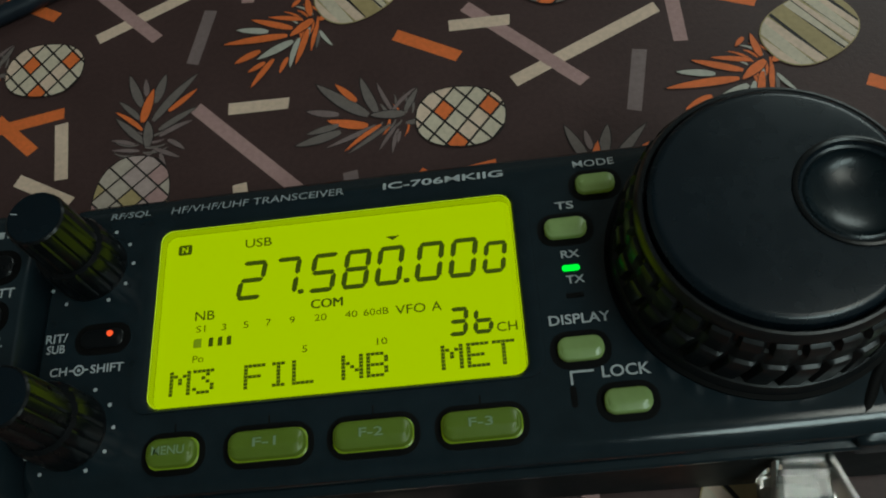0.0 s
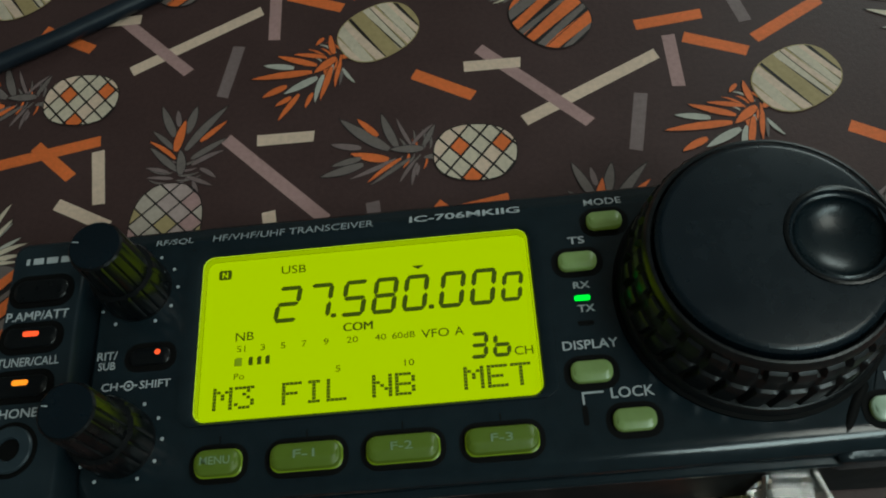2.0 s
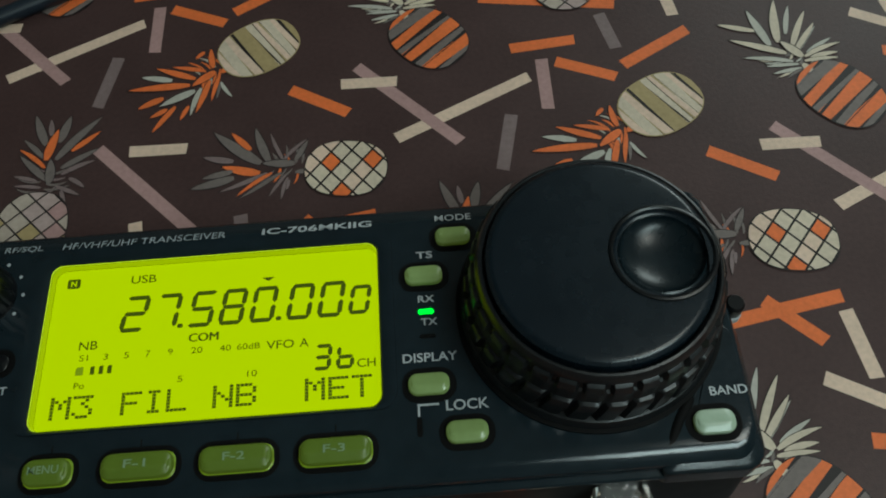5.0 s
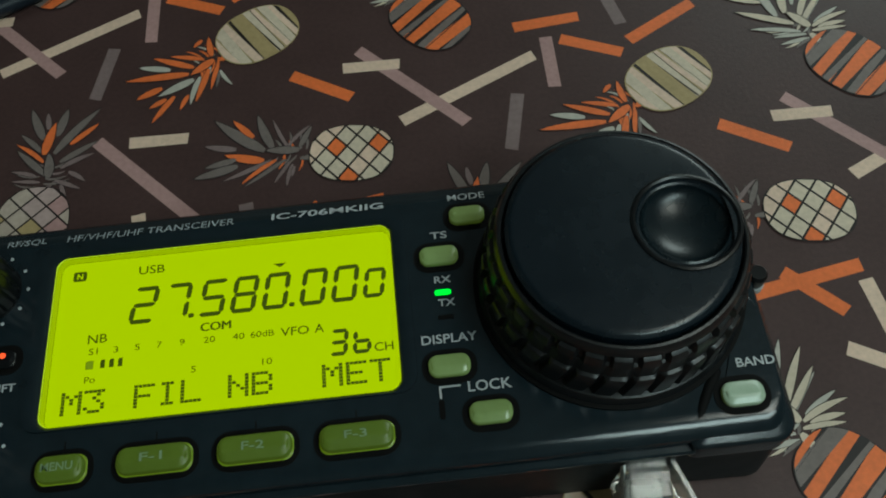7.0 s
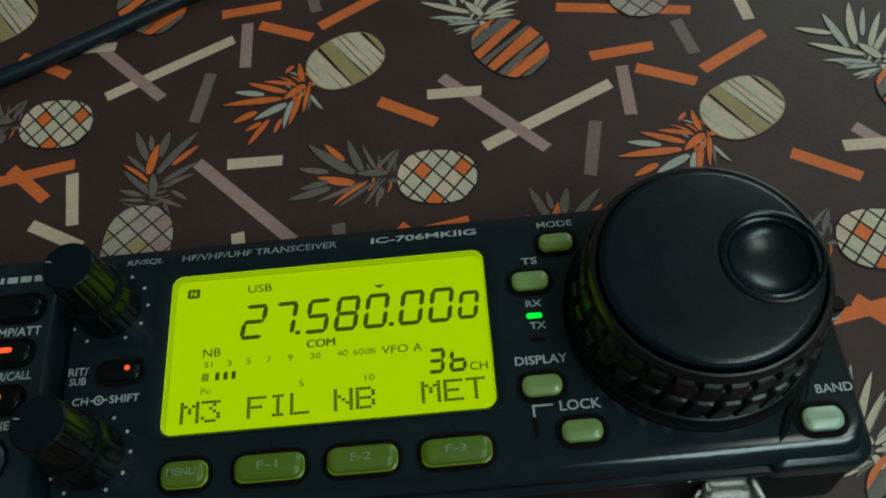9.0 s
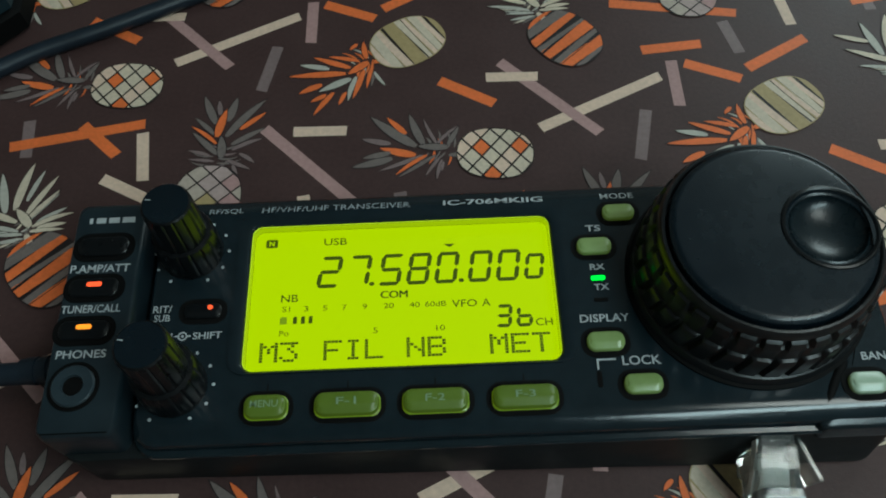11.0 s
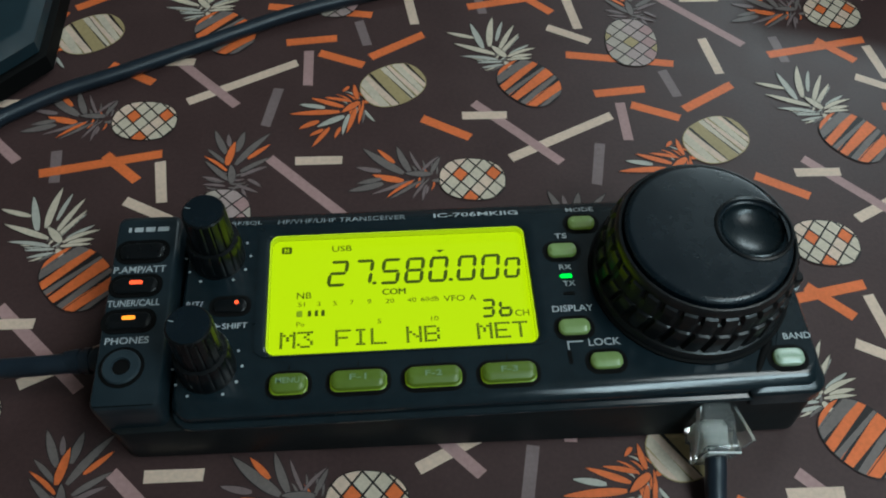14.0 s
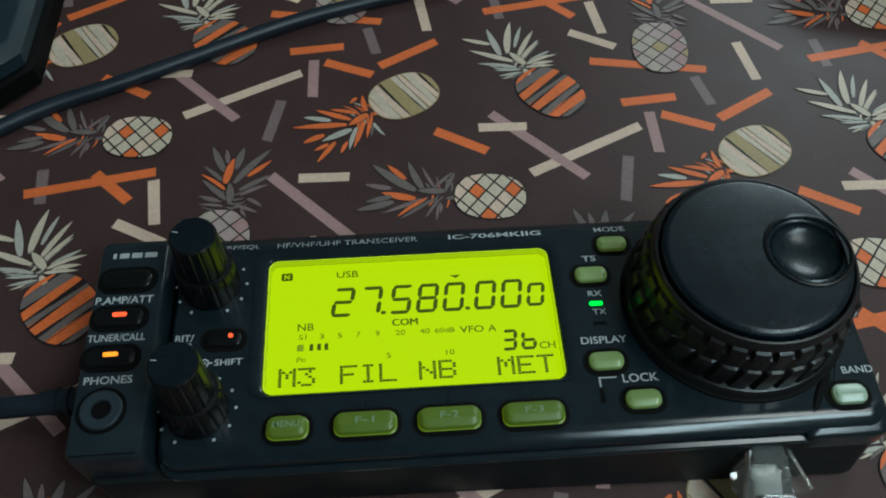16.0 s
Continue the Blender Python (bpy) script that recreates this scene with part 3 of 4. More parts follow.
def digit(name, ch, x, y, w, h, material, t=0.92, slant=0.16):
    """A seven-segment figure of width w and height h, leaning to the right."""
    bm = bmesh.new()
    g = 0.2

    def seg(p, q, across, m):
        (x0, y0), (x1, y1) = p, q
        if across:
            pts = [(x0 + g, y0), (x0 + g + t * 0.5, y0 + t * 0.42 * m[0]), (x1 - g - t * 0.5, y1 + t * 0.42 * m[0]), (x1 - g, y1),
                   (x1 - g - t * 0.6, y1 - t * 0.5 * m[1]), (x0 + g + t * 0.6, y0 - t * 0.5 * m[1])]
        else:
            pts = [(x0, y0 + g), (x0 + t * 0.5 * m[0], y0 + g + t * 0.5), (x1 + t * 0.5 * m[0], y1 - g - t * 0.5), (x1, y1 - g),
                   (x1 - t * 0.5 * m[1], y1 - g - t * 0.6), (x0 - t * 0.5 * m[1], y0 + g + t * 0.6)]
        flat(bm, [(x + px + slant * py, y + py) for px, py in pts], ZL)

    e, k = t * 0.42, h / 2
    lines = {"a": ((0, h - e), (w, h - e), 1, (1, 1)), "g": ((0, k), (w, k), 1, (1, 1)), "d": ((0, e), (w, e), 1, (1, 1)),
             "f": ((e, k), (e, h - e * 0.6), 0, (1, 1)), "b": ((w - e, k), (w - e, h - e * 0.6), 0, (1, 1)),
             "e": ((e, e * 0.6), (e, k), 0, (1, 1)), "c": ((w - e, e * 0.6), (w - e, k), 0, (1, 1))}
    for s in SEG[ch]:
        seg(*lines[s])
    bmesh.ops.recalc_face_normals(bm, faces=bm.faces)
    return part(name, bm, material, lcd, smooth=False)


for ch, x in (("2", -10.8), ("7", -4.7), ("5", 1.9), ("8", 7.7), ("0", 13.5), ("0", 20.4), ("0", 26.2)):
    digit("figure", ch, x, -0.8, 4.5, 7.3, INKLCD)
digit("figure", "0", 32.0, -0.6, 3.8, 5.9, INKLCD, t=0.85)
digit("figure", "3", 25.6, -11.2, 3.1, 5.0, INKLCD, t=0.8, slant=0.1)
digit("figure", "b", 29.7, -11.2, 3.2, 4.6, INKLCD, t=0.8, slant=0.1)
for x in (0.2, 18.6):
    bm = bmesh.new()
    flat(bm, [(p[0], p[1]) for p in rr(x, x + 1.05, -0.75, 0.1, 0.3, 0, 2)], ZL)
    part("decimal_point", bm, INKLCD, lcd, smooth=False)
bm = bmesh.new()
flat(bm, [(15.8, 8.4), (17.0, 7.6), (18.2, 8.4)], ZL)
part("tuning_step_mark", bm, INKLCD, lcd, smooth=False)
for body_text, x0, x1, y0, y1 in (("USB", -9.4, -4.6, 9.2, 10.9), ("COM", 2.5, 7.95, -3.75, -2.1), ("NB", -17.75, -14.3, -3.8, -2.1), ("S1", -17.4, -15.8, -5.95, -4.75),
                                  ("3", -12.95, -12.1, -6.0, -4.8), ("5", -9.15, -8.25, -6.0, -4.8), ("7", -5.2, -4.35, -6.0, -4.8), ("9", -1.1, -0.2, -6.0, -4.8),
                                  ("20", 3.2, 5.25, -6.05, -4.85), ("40", 8.4, 10.5, -6.05, -4.85), ("60dB", 11.6, 15.85, -6.05, -4.85), ("VFO", 17.0, 22.1, -6.4, -4.75),
                                  ("A", 23.1, 24.8, -6.4, -4.75), ("CH", 33.6, 36.95, -11.2, -9.55), ("5", 1.1, 2.0, -11.4, -10.2), ("10", 13.7, 15.45, -11.4, -10.2),
                                  ("Po", -17.7, -15.8, -11.3, -10.1)):
    if body_text == "COM":
        text("legend", body_text, x0 + 0.16, x1 + 0.16, y0, y1, ZL + 0.01, INKLCD, lcd, bold=0.0)
    text("legend", body_text, x0, x1, y0, y1, ZL, INKLCD, lcd, bold=0.005 if body_text in ("USB", "NB", "VFO", "A", "CH") else 0.0)
bm = bmesh.new()
flat(bm, [(p[0], p[1]) for p in rr(-21.7, -19.2, 9.1, 11.1, 0.4, ZL, 3)], ZL)
part("filter_mark", bm, INKLCD, lcd, smooth=False)
text("legend", "N", -21.0, -19.9, 9.5, 10.7, ZL + 0.03, LCD, lcd, bold=0.02)
for x, w in ((-17.75, 1.4), (-15.1, 0.8), (-13.5, 0.8), (-11.95, 0.8)):
    bm = bmesh.new()
    flat(bm, [(x, -8.7), (x + w, -8.7), (x + w, -7.1), (x + 0.25 * w, -7.1), (x, -7.4)], ZL)
    part("meter_bar", bm, INKLCD if w < 1 else INKLCD_SOFT, lcd, smooth=False)

DOTS = {"M": "10001 11011 10101 10101 10001 10001 10001", "3": "11111 00010 00100 00010 00001 10001 01110", "F": "11111 10000 10000 11110 10000 10000 10000",
        "I": "01110 00100 00100 00100 00100 00100 01110", "L": "10000 10000 10000 10000 10000 10000 11111", "N": "10001 10001 11001 10101 10011 10001 10001",
        "B": "11110 10001 10001 11110 10001 10001 11110", "E": "11111 10000 10000 11110 10000 10000 11111", "T": "11111 00100 00100 00100 00100 00100 00100"}
for ch, x in (("M", -21.4), ("3", -17.4), ("F", -8.7), ("I", -4.65), ("L", -0.55), ("N", 7.7), ("B", 11.85), ("M", 24.15), ("E", 28.35), ("T", 32.55)):
    bm = bmesh.new()
    for r_, line in enumerate(DOTS[ch].split()):
        for c_, on in enumerate(line):
            if on == "1":
                px, py = x + c_ * 0.74, -12.55 - (r_ + 1) * 0.61
                flat(bm, [(px, py), (px + 0.66, py), (px + 0.66, py + 0.53), (px, py + 0.53)], ZL)
    part("dot_matrix_letter", bm, INKLCD, lcd, smooth=False)

# left pod with its keys and jack
pod_rings = [rr(-59.5, -45.3, -32.6, 18.4, 2.0, 14.0, 5), rr(-59.8, -45.0, -32.7, 18.4, 2.0, 23.6, 5), rr(-59.8, -45.05, -32.65, 18.0, 2.0, 25.2, 5), rr(-59.75, -45.15, -32.5, 17.5, 1.9, 26.1, 5),
             rr(-59.6, -45.35, -32.3, 16.7, 1.8, POD - 0.4, 5), rr(-59.4, -45.6, -32.05, 16.0, 1.6, POD - 0.1, 5), rr(-59.0, -46.0, -31.7, 15.4, 1.3, POD, 5)]
pod = raised("side_pod", pod_rings, PLASTIC_POD, label="raised dark plastic strip of round-cornered keys")


def key(name, cx, cy, w, h, z, high, material, parent, socket=True, crown=0.5, label=""):
    """A soft-cornered key in a dark socket."""
    r, g = min(w, h) * 0.42, 1.2
    if socket:
        s = raised("key_socket", [rr(cx - w / 2 - g, cx + w / 2 + g, cy - h / 2 - g, cy + h / 2 + g, r + g, z - 0.2, 5),
                                  rr(cx - w / 2 - g, cx + w / 2 + g, cy - h / 2 - g, cy + h / 2 + g, r + g, z + 0.06, 5),
                                  rr(cx - w / 2 - 0.3, cx + w / 2 + 0.3, cy - h / 2 - 0.3, cy + h / 2 + 0.3, r + 0.3, z + 0.08, 5)], HOLE, parent)
    ridge = cy - h * 0.1
    k = [rr(cx - w / 2 + i, cx + w / 2 - i, cy - h / 2 + i, cy + h / 2 - i, max(r - i, 0.2), z + d, 7)
         for i, d in ((0.0, -0.3), (0.0, high * 0.5), (0.08, high * 0.6), (0.25, high * 0.7), (0.5, high * 0.76))]
    k += [[(x, ridge + (y - ridge) * g, z + high * d) for x, y, _ in rr(cx - w / 2 + 0.5 + e, cx + w / 2 - 0.5 - e, cy - h / 2 + 0.5, cy + h / 2 - 0.5, max(r - 0.5, 0.2), 0, 7)]
          for g, d, e in ((0.6, 0.9, 0.15), (0.14, 0.995, 0.45), (0.05, 1.0, 0.6))]
    return raised(name, k, material, parent, label, sharp=22)


key("power_key", -53.0, 6.9, 10.2, 4.3, POD, 0.9, GLOSS, pod)
k1 = key("preamp_key", -53.5, -2.4, 9.8, 3.9, POD, 0.8, GLOSS, pod)
k2 = key("tuner_key", -53.9, -11.6, 9.8, 3.9, POD, 0.8, GLOSS, pod)
for k, cx, cy, m, nm in ((k1, -53.3, -1.9, LED_RED, "red"), (k2, -53.8, -11.1, LED_AMBER, "orange")):
    raised("indicator", [rr(cx - 1.5, cx + 1.5, cy - 0.5, cy + 0.5, 0.45, POD + 0.5, 4), rr(cx - 1.5, cx + 1.5, cy - 0.5, cy + 0.5, 0.45, POD + 0.86, 4)], m, k, "small glowing " + nm + " light")
# black strip painted where the pod's top drops into its shaded front
bm = bmesh.new()
box(bm, -58.6, -46.4, -32.0, -31.7, POD - 0.3, POD + 0.03, 0.1)
part("edge_shade", bm, HOLE, pod)
jx, jy = -54.0, -22.9
bm = bmesh.new()
loft(bm, [circle(jx, jy, 4.9, POD - 0.5), circle(jx, jy, 4.9, POD + 0.1), circle(jx, jy, 4.5, POD + 0.14), circle(jx, jy, 4.2, POD + 0.14)])
part("jack_socket", bm, HOLE, pod)
bm = bmesh.new()
loft(bm, [circle(jx, jy, 4.1, POD - 0.4, 6 * 8), circle(jx, jy, 4.1, POD + 0.4), circle(jx, jy, 3.8, POD + 0.7), circle(jx, jy, 2.1, POD + 0.7), circle(jx, jy, 1.9, POD + 0.2), circle(jx, jy, 1.8, POD - 0.3)], True, False)
part("jack_ring", bm, JACK, pod)
bm = bmesh.new()
loft(bm, [circle(jx, jy, 2.2, POD + 0.1), circle(jx, jy, 2.2, POD + 0.2)])
part("jack_hole", bm, HOLE, pod)
text("lettering", "P.AMP/ATT", -59.0, -47.1, 1.1, 2.9, POD + 0.05, PRINT, pod)
text("lettering", "TUNER/CALL", -59.2, -47.6, -7.8, -6.1, POD + 0.05, PRINT, pod)
text("lettering", "PHONES", -58.4, -48.9, -17.3, -15.6, POD + 0.05, PRINT, pod)
# maker's mark as plain bars
bm = bmesh.new()
for x, w in ((-57.0, 0.7), (-55.6, 2.0), (-53.0, 2.2), (-50.2, 2.6)):
    flat(bm, [(x, 12.6), (x + w, 12.6), (x + w, 13.9), (x, 13.9)], POD + 0.05)
part("maker_mark", bm, PRINT, pod, "plain pale bars of a maker's mark", smooth=False)

# fluted knobs
def knob(cx, cy, name, ztop):
    k = part(name, loft(bmesh.new(), [circle(cx, cy, 6.4, FACE - 0.2), circle(cx, cy, 6.4, FACE + 0.4), circle(cx, cy, 5.9, FACE + 0.5)]), GLOSS, radio, "black plastic double knob with fluted sides")
    n = 96

    def flute(r, z, depth, count=16):
        out = []
        for i in range(n):
            a = 2 * math.pi * i / n
            s = 0.5 + 0.5 * math.cos(count * a)
            rad = r - depth * (1 if s > 0.78 else 0)
            out.append((cx + rad * math.cos(a), cy + rad * math.sin(a), z))
        return out

    zc = FACE + 8.2
    bm = bmesh.new()
    loft(bm, [flute(6.3, FACE + 0.5, 0.1), flute(6.35, FACE + 4.5, 0.25), flute(6.2, zc - 0.7, 0.3), flute(5.9, zc, 0.25), flute(5.0, zc + 0.2, 0.0), flute(4.7, zc - 0.2, 0.0)])
    part("outer_collar", bm, GLOSS, k)
    bm = bmesh.new()
    loft(bm, [flute(5.05, zc - 0.5, 0.1), flute(5.05, zc + 1.5, 0.3), flute(4.9, ztop - 1.0, 0.3), flute(4.75, ztop - 0.3, 0.1), flute(4.45, ztop, 0.0)])
    part("inner_knob", bm, GLOSS, k)
    bm = bmesh.new()
    loft(bm, [circle(cx, cy, 4.4, ztop - 0.05), circle(cx, cy, 4.35, ztop + 0.06)])
    part("knob_cap", bm, SATIN, k)
    bm = bmesh.new()
    flat(bm, [(cx - 4.0, cy + 0.9), (cx - 2.9, cy + 0.75), (cx - 2.9, cy + 1.0), (cx - 4.0, cy + 1.15)], ztop + 0.1)
    part("pointer_line", bm, PRINT_DIM, k, smooth=False)
    for a in list(range(-60, 61, 30)) + list(range(120, 241, 30)) + [-90 - 0, ]:
        if a == -90:
            continue
        x, y = cx + 7.6 * math.cos(radians(a)), cy + 7.6 * math.sin(radians(a))
        bm = bmesh.new()
        loft(bm, [circle(x, y, 0.33, FACE - 0.02, 12), circle(x, y, 0.33, FACE + 0.05, 12)])
        part("scale_dot", bm, PRINT, k)
    return k


knob(-36.3, 7.4, "volume_knob", 41.4)
knob(-36.7, -21.8, "channel_knob", 42.4)
rit = key("rit_key", -32.7, -6.3, 7.4, 3.2, FACE, 0.7, GLOSS, radio)
raised("indicator", [circle(-31.2, -5.7, 0.55, FACE + 0.3, 16), circle(-31.2, -5.7, 0.5, FACE + 0.85, 16)], LED_RED, rit, "small glowing red light")

# keys under and beside the display
for nm, cx, w, t_ in (("menu_key", -18.7, 8.0, "MENU"), ("function_key", -3.4, 12.2, "F-1"), ("function_key", 13.2, 12.3, "F-2"), ("function_key", 30.0, 12.2, "F-3")):
    k = key(nm, cx, -27.0, w, 4.5, FACE, 2.2, KEY_LIT, radio)
    raised("key_glow", [rr(cx - w / 2 - 0.16, cx + w / 2 + 0.16, -29.41, -24.59, 1.7, FACE, 5), rr(cx - w / 2 - 0.16, cx + w / 2 + 0.16, -29.41, -24.59, 1.7, FACE + 0.22, 5),
                        rr(cx - w / 2 + 0.1, cx + w / 2 - 0.1, -29.15, -24.85, 1.6, FACE + 0.4, 5)], KEY_GLOW, k, "light leaking round the key's foot")
    bm = bmesh.new()
    box(bm, cx - 0.15, cx + 0.15, -24.1, -22.2, FACE - 0.05, FACE + 0.06, 0.1)
    part("key_tick", bm, HOLE, k)
    tw = 5.2 if t_ == "MENU" else 3.7
    text("lettering", t_, cx - tw / 2, cx + tw / 2, -27.6, -26.2, FACE + 2.32, KEY_PRINT, k)
for nm, cx, cy, w, h, t_, bx in (("mode_key", 52.6, 12.7, 6.6, 3.6, None, None), ("tuning_step_key", 46.6, 4.8, 7.0, 3.7, None, None),
                                 ("display_key", 46.4, -16.4, 7.2, 3.9, None, None), ("lock_key", 52.4, -25.3, 7.2, 3.9, None, None), ("band_key", 94.0, -26.9, 7.0, 4.2, None, None)):
    zk, mk = FACE + (0.1 if nm == "band_key" else 0), KEY_SHEEN if nm == "band_key" else KEY_PALE
    k = key(nm, cx, cy, w, h, zk, 1.6, mk, radio)

T = FACE + 0.06
for s_, x0, x1, y0, y1 in (("TS", 45.4, 48.5, 8.6, 10.05), ("RX", 45.3, 48.3, -0.5, 0.85), ("TX", 45.6, 48.6, -5.1, -3.7), ("DISPLAY", 42.0, 51.7, -12.1, -10.4),
                           ("LOCK", 49.1, 56.5, -21.3, -19.4), ("RIT/", -42.8, -39.0, -6.3, -4.7), ("SUB", -42.4, -39.2, -8.2, -6.7),
                           ("CH", -41.3, -38.3, -12.3, -10.8), ("SHIFT", -34.2, -28.5, -12.3, -10.8)):
    text("lettering", s_, x0, x1, y0, y1, T, PRINT, radio)
for s_, x0, x1, bold in (("HF/VHF/UHF TRANSCEIVER", -22.5, 9.0, 0.0), ("IC-706MKIIG", 16.0, 37.2, 0.02), ("RF/SQL", -33.8, -26.4, 0.006), ("MODE", 49.4, 56.4, 0.004)):
    text("lettering", s_, x0, x1, 16.3, 18.0, 22.72, PRINT_DIM if s_[0] in "HR" else PRINT, radio, bold=bold, drop=0.6)
text("lettering", "BAND", 94.4, 100.9, -22.2, -20.6, 22.68, PRINT, radio)
raised("receive_light", [rr(45.15, 48.1, -2.9, -1.9, 0.45, FACE - 0.1, 4), rr(45.2, 48.05, -2.85, -1.95, 0.42, FACE + 0.35, 4)], LED_GREEN, radio, "small glowing green light")
raised("transmit_light", [rr(45.2, 48.2, -7.7, -6.7, 0.45, FACE - 0.1, 4), rr(45.3, 48.1, -7.6, -6.8, 0.42, FACE + 0.15, 4)], HOLE, radio, "small unlit dark light")
raised("reset_slot", [rr(43.9, 44.9, -25.6, -22.2, 0.45, FACE - 0.1, 4), rr(43.9, 44.9, -25.6, -22.2, 0.45, FACE + 0.08, 4)], HOLE, radio)
bm = bmesh.new()
flat(bm, [(44.2, -22.0), (44.55, -22.0), (44.55, -20.15), (47.9, -20.15), (47.9, -19.8), (44.2, -19.8)], T)
part("lock_bracket", bm, PRINT, radio, smooth=False)

bm = bmesh.new()
for x0, x1 in ((-37.9, -37.1), (-35.4, -34.6)):
    flat(bm, [(x0, -11.7), (x1, -11.7), (x1, -11.4), (x0, -11.4)], T)
ringo, ringi = circle(-36.25, -11.55, 0.95, T, 20), circle(-36.25, -11.55, 0.65, T, 20)
vo, vi = [bm.verts.new(p) for p in ringo], [bm.verts.new(p) for p in ringi]
for k in range(20):
    bm.faces.new((vo[k], vo[(k + 1) % 20], vi[(k + 1) % 20], vi[k]))
flat(bm, [(p[0], p[1]) for p in circle(-36.25, -11.55, 0.3, T, 12)], T)
part("shift_symbol", bm, PRINT, radio, smooth=False)

# tuning dial
DX, DY = 76.1, -3.5
dial = part("tuning_dial", loft(bmesh.new(), [circle(DX, DY, 24.0, FACE - 0.3, 72), circle(DX, DY, 24.0, FACE + 0.5, 72), circle(DX, DY, 22.6, FACE + 0.9, 72)]), HOLE, radio, "large black tuning dial with ribbed rubber grip and finger dimple")
ZD = 41.3
TREADS, STEPS = 30, 8
n = TREADS * STEPS


def grip(r, z, depth, shift=0.0, wide=6):
    """A ring of the rubber tread: raised blocks with gaps between them."""
    out = []
    for i in range(n):
        a = 2 * math.pi * (i + shift) / n
        rad = r + (depth if i % STEPS < wide else 0)
        out.append((DX + rad * math.cos(a), DY + rad * math.sin(a), z))
    return out


bm = bmesh.new()
F = FACE
loft(bm, [grip(23.3, F + 0.9, 0), grip(23.1, F + 1.6, 0), grip(22.7, F + 2.4, 0), grip(21.9, F + 2.8, 0), grip(21.7, F + 3.0, 0.7, 0.0, 6), grip(21.6, F + 3.3, 1.05, 0.0, 6), grip(21.5, F + 6.0, 1.05, 1.2, 6), grip(21.4, F + 8.8, 1.05, 2.4, 6),
          grip(21.35, F + 9.2, 0.85, 2.6, 6), grip(21.3, F + 9.4, 0.3, 2.6, 6), grip(21.25, F + 9.8, 0.3, 2.7, 6), grip(21.1, F + 12.6, 0.3, 3.2, 6), grip(20.6, F + 12.9, 1.0, 3.2, 6), grip(20.3, F + 14.0, 1.15, 3.2, 6), grip(20.2, F + 14.9, 1.0, 3.2, 6),
          grip(20.2, F + 15.1, 0.7, 3.2, 6), grip(20.6, F + 15.25, 0, 3.2), grip(20.6, F + 16.0, 0, 3.2), grip(20.3, F + 16.9, 0, 3.2), grip(20.0, F + 17.4, 0, 3.2), grip(19.6, F + 17.5, 0, 3.2), grip(19.3, F + 17.2, 0, 3.2), grip(19.2, F + 13.6, 0, 3.2), grip(18.0, F + 13.5, 0, 3.2)], True, False)
part("rubber_grip", bm, RUBBER, dial, "ribbed black rubber grip")
bm = bmesh.new()
CX, CY, CR = 86.3, -3.5, 8.0
outer = [circle(DX, DY, 18.85, FACE + 13.6, 72), circle(DX, DY, 18.85, ZD - 1.3, 72), circle(DX, DY, 18.75, ZD - 0.7, 72), circle(DX, DY, 18.3, ZD - 0.28, 72), circle(DX, DY, 17.9, ZD - 0.06, 72), circle(DX, DY, 17.4, ZD, 72)]
dimple = [circle(CX, CY, CR, ZD, 72), circle(CX, CY, CR - 0.3, ZD - 0.5, 72), circle(CX, CY, CR - 0.7, ZD - 0.7, 72)]
loft(bm, outer + dimple, False, False)
part("dial_cap", bm, SATIN, dial, "smooth satin black dial cap")
bm = bmesh.new()
bowl = [circle(CX, CY, CR - 0.6, ZD - 0.72, 72)] + [circle(CX, CY, (CR - 1.0) * math.cos(radians(q)), ZD - 0.5 - 2.6 * math.sin(radians(q)), 72) for q in (0, 12, 25, 40, 55, 70, 83)]
loft(bm, bowl, False, True)
part("finger_dimple", bm, BOWL, dial, "smooth black finger dimple")
bm = bmesh.new()
loft(bm, [circle(CX, CY, CR + 0.95, ZD - 0.1, 72), circle(CX, CY, CR + 0.8, ZD + 0.25, 72), circle(CX, CY, CR + 0.4, ZD + 0.35, 72), circle(CX, CY, CR + 0.05, ZD + 0.15, 72), circle(CX, CY, CR - 0.2, ZD - 0.5, 72)], False, False)
part("dimple_ring", bm, GLOSS, dial)

# ---- cables, plug and other things on the cloth ----
bm = bmesh.new()
tube(bm, curve_points([(-59, -13.2, 12), (-66, -13.4, 12), (-80, -13.9, 12), (-98, -14, 11), (-125, -13, 6.5), (-150, -11, 2.6), (-200, -8, 2.6), (-330, -20, 2.6)]), 2.4)
lead = thing("side_cable", "black round cable plugged into the side of the radio", "cable")
part("cord", bm, CABLE, lead)
bm = bmesh.new()
xs, rs = [-58.5], [3.7]
for k in range(4):
    x = -60.0 - 2.6 * k
    xs += [x, x - 0.15, x - 1.0, x - 1.15]
    rs += [3.7 - 0.2 * k, 2.9 - 0.1 * k, 2.9 - 0.1 * k, 3.6 - 0.2 * k]
xs += [-70.5, -72.5]
rs += [2.9, 2.5]
tube(bm, [(x, -13.2, 12) for x in xs], rs)
part("strain_relief", bm, CABLE, lead)

far = thing("loose_cable", "thick blue-black cable lying across the printed cloth", "cable")
bm = bmesh.new()
tube(bm, curve_points([(-330, -10, 2.3), (-190, 34, 2.3), (-122, 64.5, 2.3), (-107.5, 75, 2.3), (-93, 84, 2.3), (-77, 91, 2.3), (-60, 99, 2.3), (-43.5, 107, 2.3), (-25.5, 115.5, 2.3), (-7, 122, 2.3), (25, 131, 2.3), (80, 143, 2.3), (200, 176, 2.3)]), 2.3)
part("cord", bm, CABLE, far)

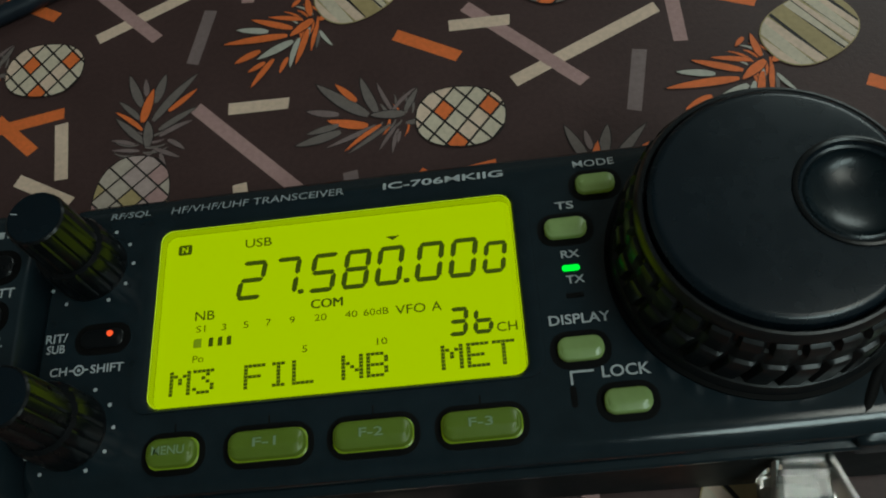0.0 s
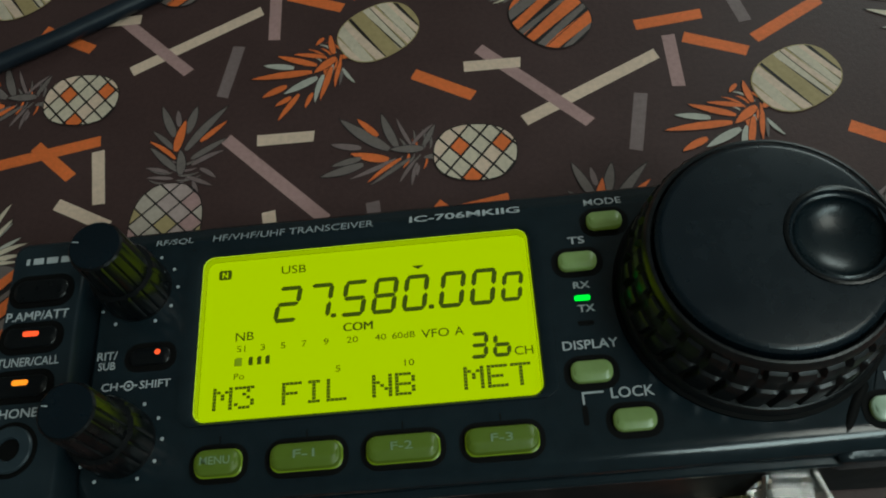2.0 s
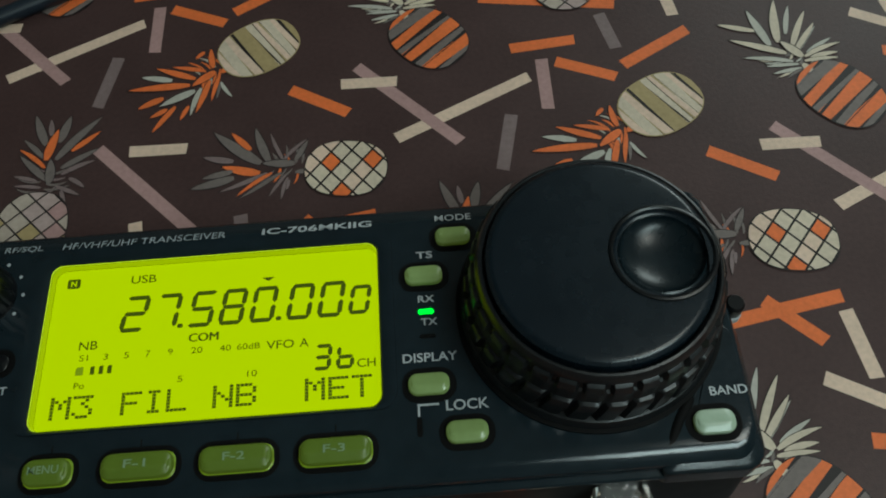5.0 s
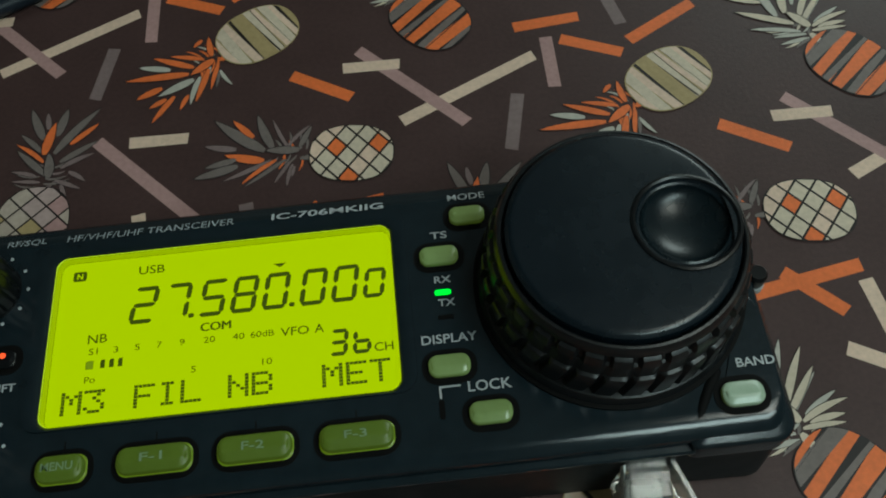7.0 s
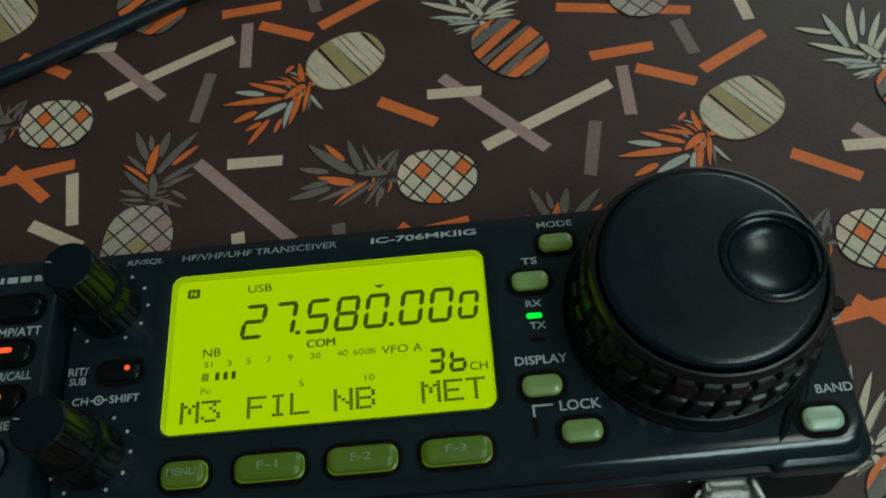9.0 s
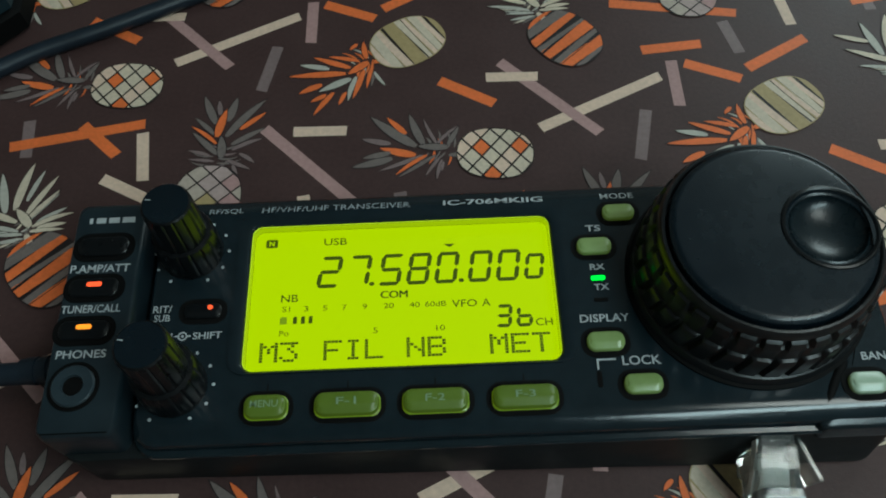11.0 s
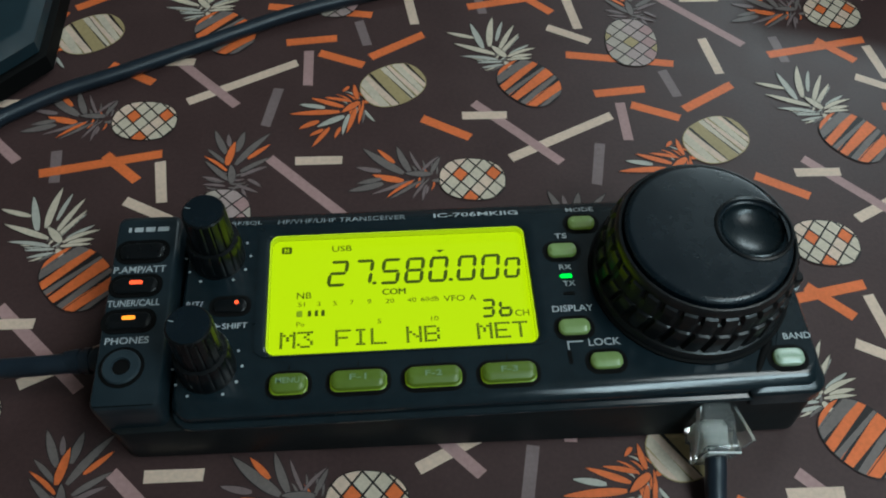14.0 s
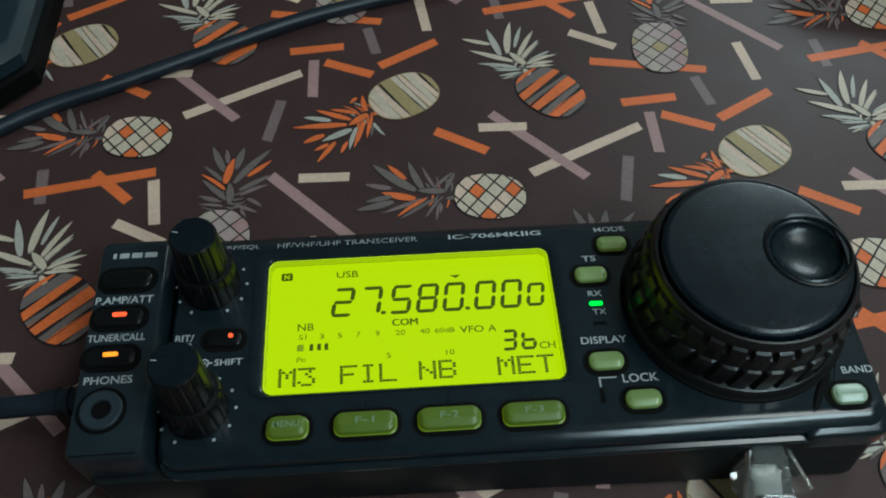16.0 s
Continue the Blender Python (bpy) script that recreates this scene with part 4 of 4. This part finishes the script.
mic = thing("hand_microphone", "blue-black faceted plastic hand microphone lying on the cloth", "microphone", -142.5, 130, 0)
bm = bmesh.new()
loft(bm, [rr(-60, 42, -45, 70, 12, 7.5, 1), rr(-60, 43, -47, 70, 12, 8.5, 1), rr(-60, 43, -47, 70, 12, 12.6, 1), rr(-58, 40.5, -44, 67, 11, 15.4, 1), rr(-57, 39.5, -43, 66, 10.5, 15.7, 1)])
part("shell", bm, SHELL, mic)
# added black skirt fills the area where the microphone's shadow lies
bm = bmesh.new()
loft(bm, [rr(-60, 43, -46, 70, 12, 0.3, 1), rr(-60, 45, -48.5, 70, 13, 1.6, 1), rr(-60, 44.5, -48, 70, 13, 6.8, 1), rr(-60, 42.5, -46, 70, 12, 8.0, 1)])
part("foot_shadow", bm, HOLE, mic, "black skirt standing in for the shadow round the microphone")
bm = bmesh.new()
loft(bm, [rr(-44, 27, -30, 50, 7, 15.5, 1), rr(-44, 27, -30, 50, 7, 16.9, 1), rr(-43, 26, -29, 49, 6.5, 17.2, 1), rr(-41, 24, -27, 47, 6, 17.2, 1), rr(-41, 24, -27, 47, 6, 15.8, 1)])
part("speaker_rim", bm, SHELL, mic, "raised rim round the dark grille")
bm = bmesh.new()
box(bm, -41, 24, -27, 47, 15.6, 16.1, 4)
part("speaker_panel", bm, HOLE, mic)

plug = thing("modular_plug", "clear plastic modular plug pushed into the radio's front edge", "plug", 77.2, -32.6, 10.0)
plug.rotation_euler = (radians(6), radians(4), radians(-2))
plug.scale = (1.16, 1.1, 1.06)
bm = bmesh.new()
loft(bm, [[(x * w + d, y, z * h + e) for x, z in ((-3.3, -5.4), (-2.9, -5.9), (2.9, -5.9), (3.3, -5.4), (3.3, 5.4), (2.9, 5.9), (-2.9, 5.9), (-3.3, 5.4))]
          for y, w, h, d, e in ((2.0, 0.92, 0.95, 0, 0), (-2.0, 0.92, 0.97, 0, 0), (-2.8, 1.0, 1.0, 0, 0), (-6.4, 1.04, 1.0, -0.2, 0), (-6.8, 0.92, 0.94, 0.1, 0), (-9.6, 0.96, 0.97, 0, 0), (-10.0, 1.02, 1.0, 0, 0), (-10.9, 1.02, 1.0, 0, 0))])
part("plug_shell", bm, CLEAR, plug, smooth=False)
# white strip painted in for the glint along the shell's lip
bm = bmesh.new()
box(bm, -3.3, 3.3, -11.25, -10.85, 5.1, 5.75, 0.12)
part("shell_lip", bm, EDGE_GLINT, plug, "lower lip of the clear shell, whitened to show a glint")
bm = bmesh.new()
loft(bm, [[(-2.6, y, -4.6), (-1.2, y, -4.6), (0.9, y, h), (-2.6, y, h)] for y, h in ((-4.6, 3.8), (-7.4, 2.4), (-10.0, -1.5))])
part("strain_wedge", bm, CLAMP, plug, "pale wedge inside the clear shell", smooth=False)
bm = bmesh.new()
loft(bm, [[(-3.42, y, z0), (-3.1, y, z0), (-3.1, y, z1), (-3.42, y, z1)] for y, z0, z1 in ((-1.5, 3.4, 5.6), (-5.5, 1.2, 3.2), (-9.8, -2.4, -0.6))])
part("side_rib", bm, EDGE_GLINT, plug, smooth=False)
bm = bmesh.new()
loft(bm, [[(x, y, z) for x, z in ((3.4 + d, -2.2), (4.1 + d, -2.2), (4.1 + d, 4.2), (3.4 + d, 4.2))] for y, d in ((1.0, 0.1), (-1.5, 0.7), (-4.0, 1.7), (-7.6, 3.1), (-8.2, 3.2))])
part("latch_tab", bm, CLEAR, plug, smooth=False)
bm = bmesh.new()
loft(bm, [[(x, y, z) for x, z in ((-1.9, -3.4), (1.9, -3.4), (1.9, h), (-1.9, h))] for y, h in ((-3.4, 1.0), (-5.2, 3.6), (-8.8, 2.2), (-9.8, 0.4))])
part("cable_clamp", bm, CLAMP, plug, "pale crimp bar seen through the clear shell")
bm = bmesh.new()
tube(bm, curve_points([(0.4, -6, -0.6), (0.4, -11, -0.9), (0.2, -18, -3.4), (-0.1, -30, -6.4), (-0.2, -48, -7.2), (0.5, -80, -7.3), (2, -150, -7.3)]), 2.15)
part("cord", bm, CABLE, plug, "round black cable of the plug")

case = thing("dark_case", "black soft-cornered case standing at the far side of the cloth", "case", 215, 158, 0)
case.rotation_euler = (0, 0, radians(-17))
bm = bmesh.new()
loft(bm, [rr(-60, 80, -45, 60, 8, 0.2, 4), rr(-61, 81, -46, 61, 8, 2, 4), rr(-61, 81, -46, 61, 8, 20, 4), rr(-58, 78, -43, 58, 7, 23, 4)])
part("case_body", bm, SHELL, case)
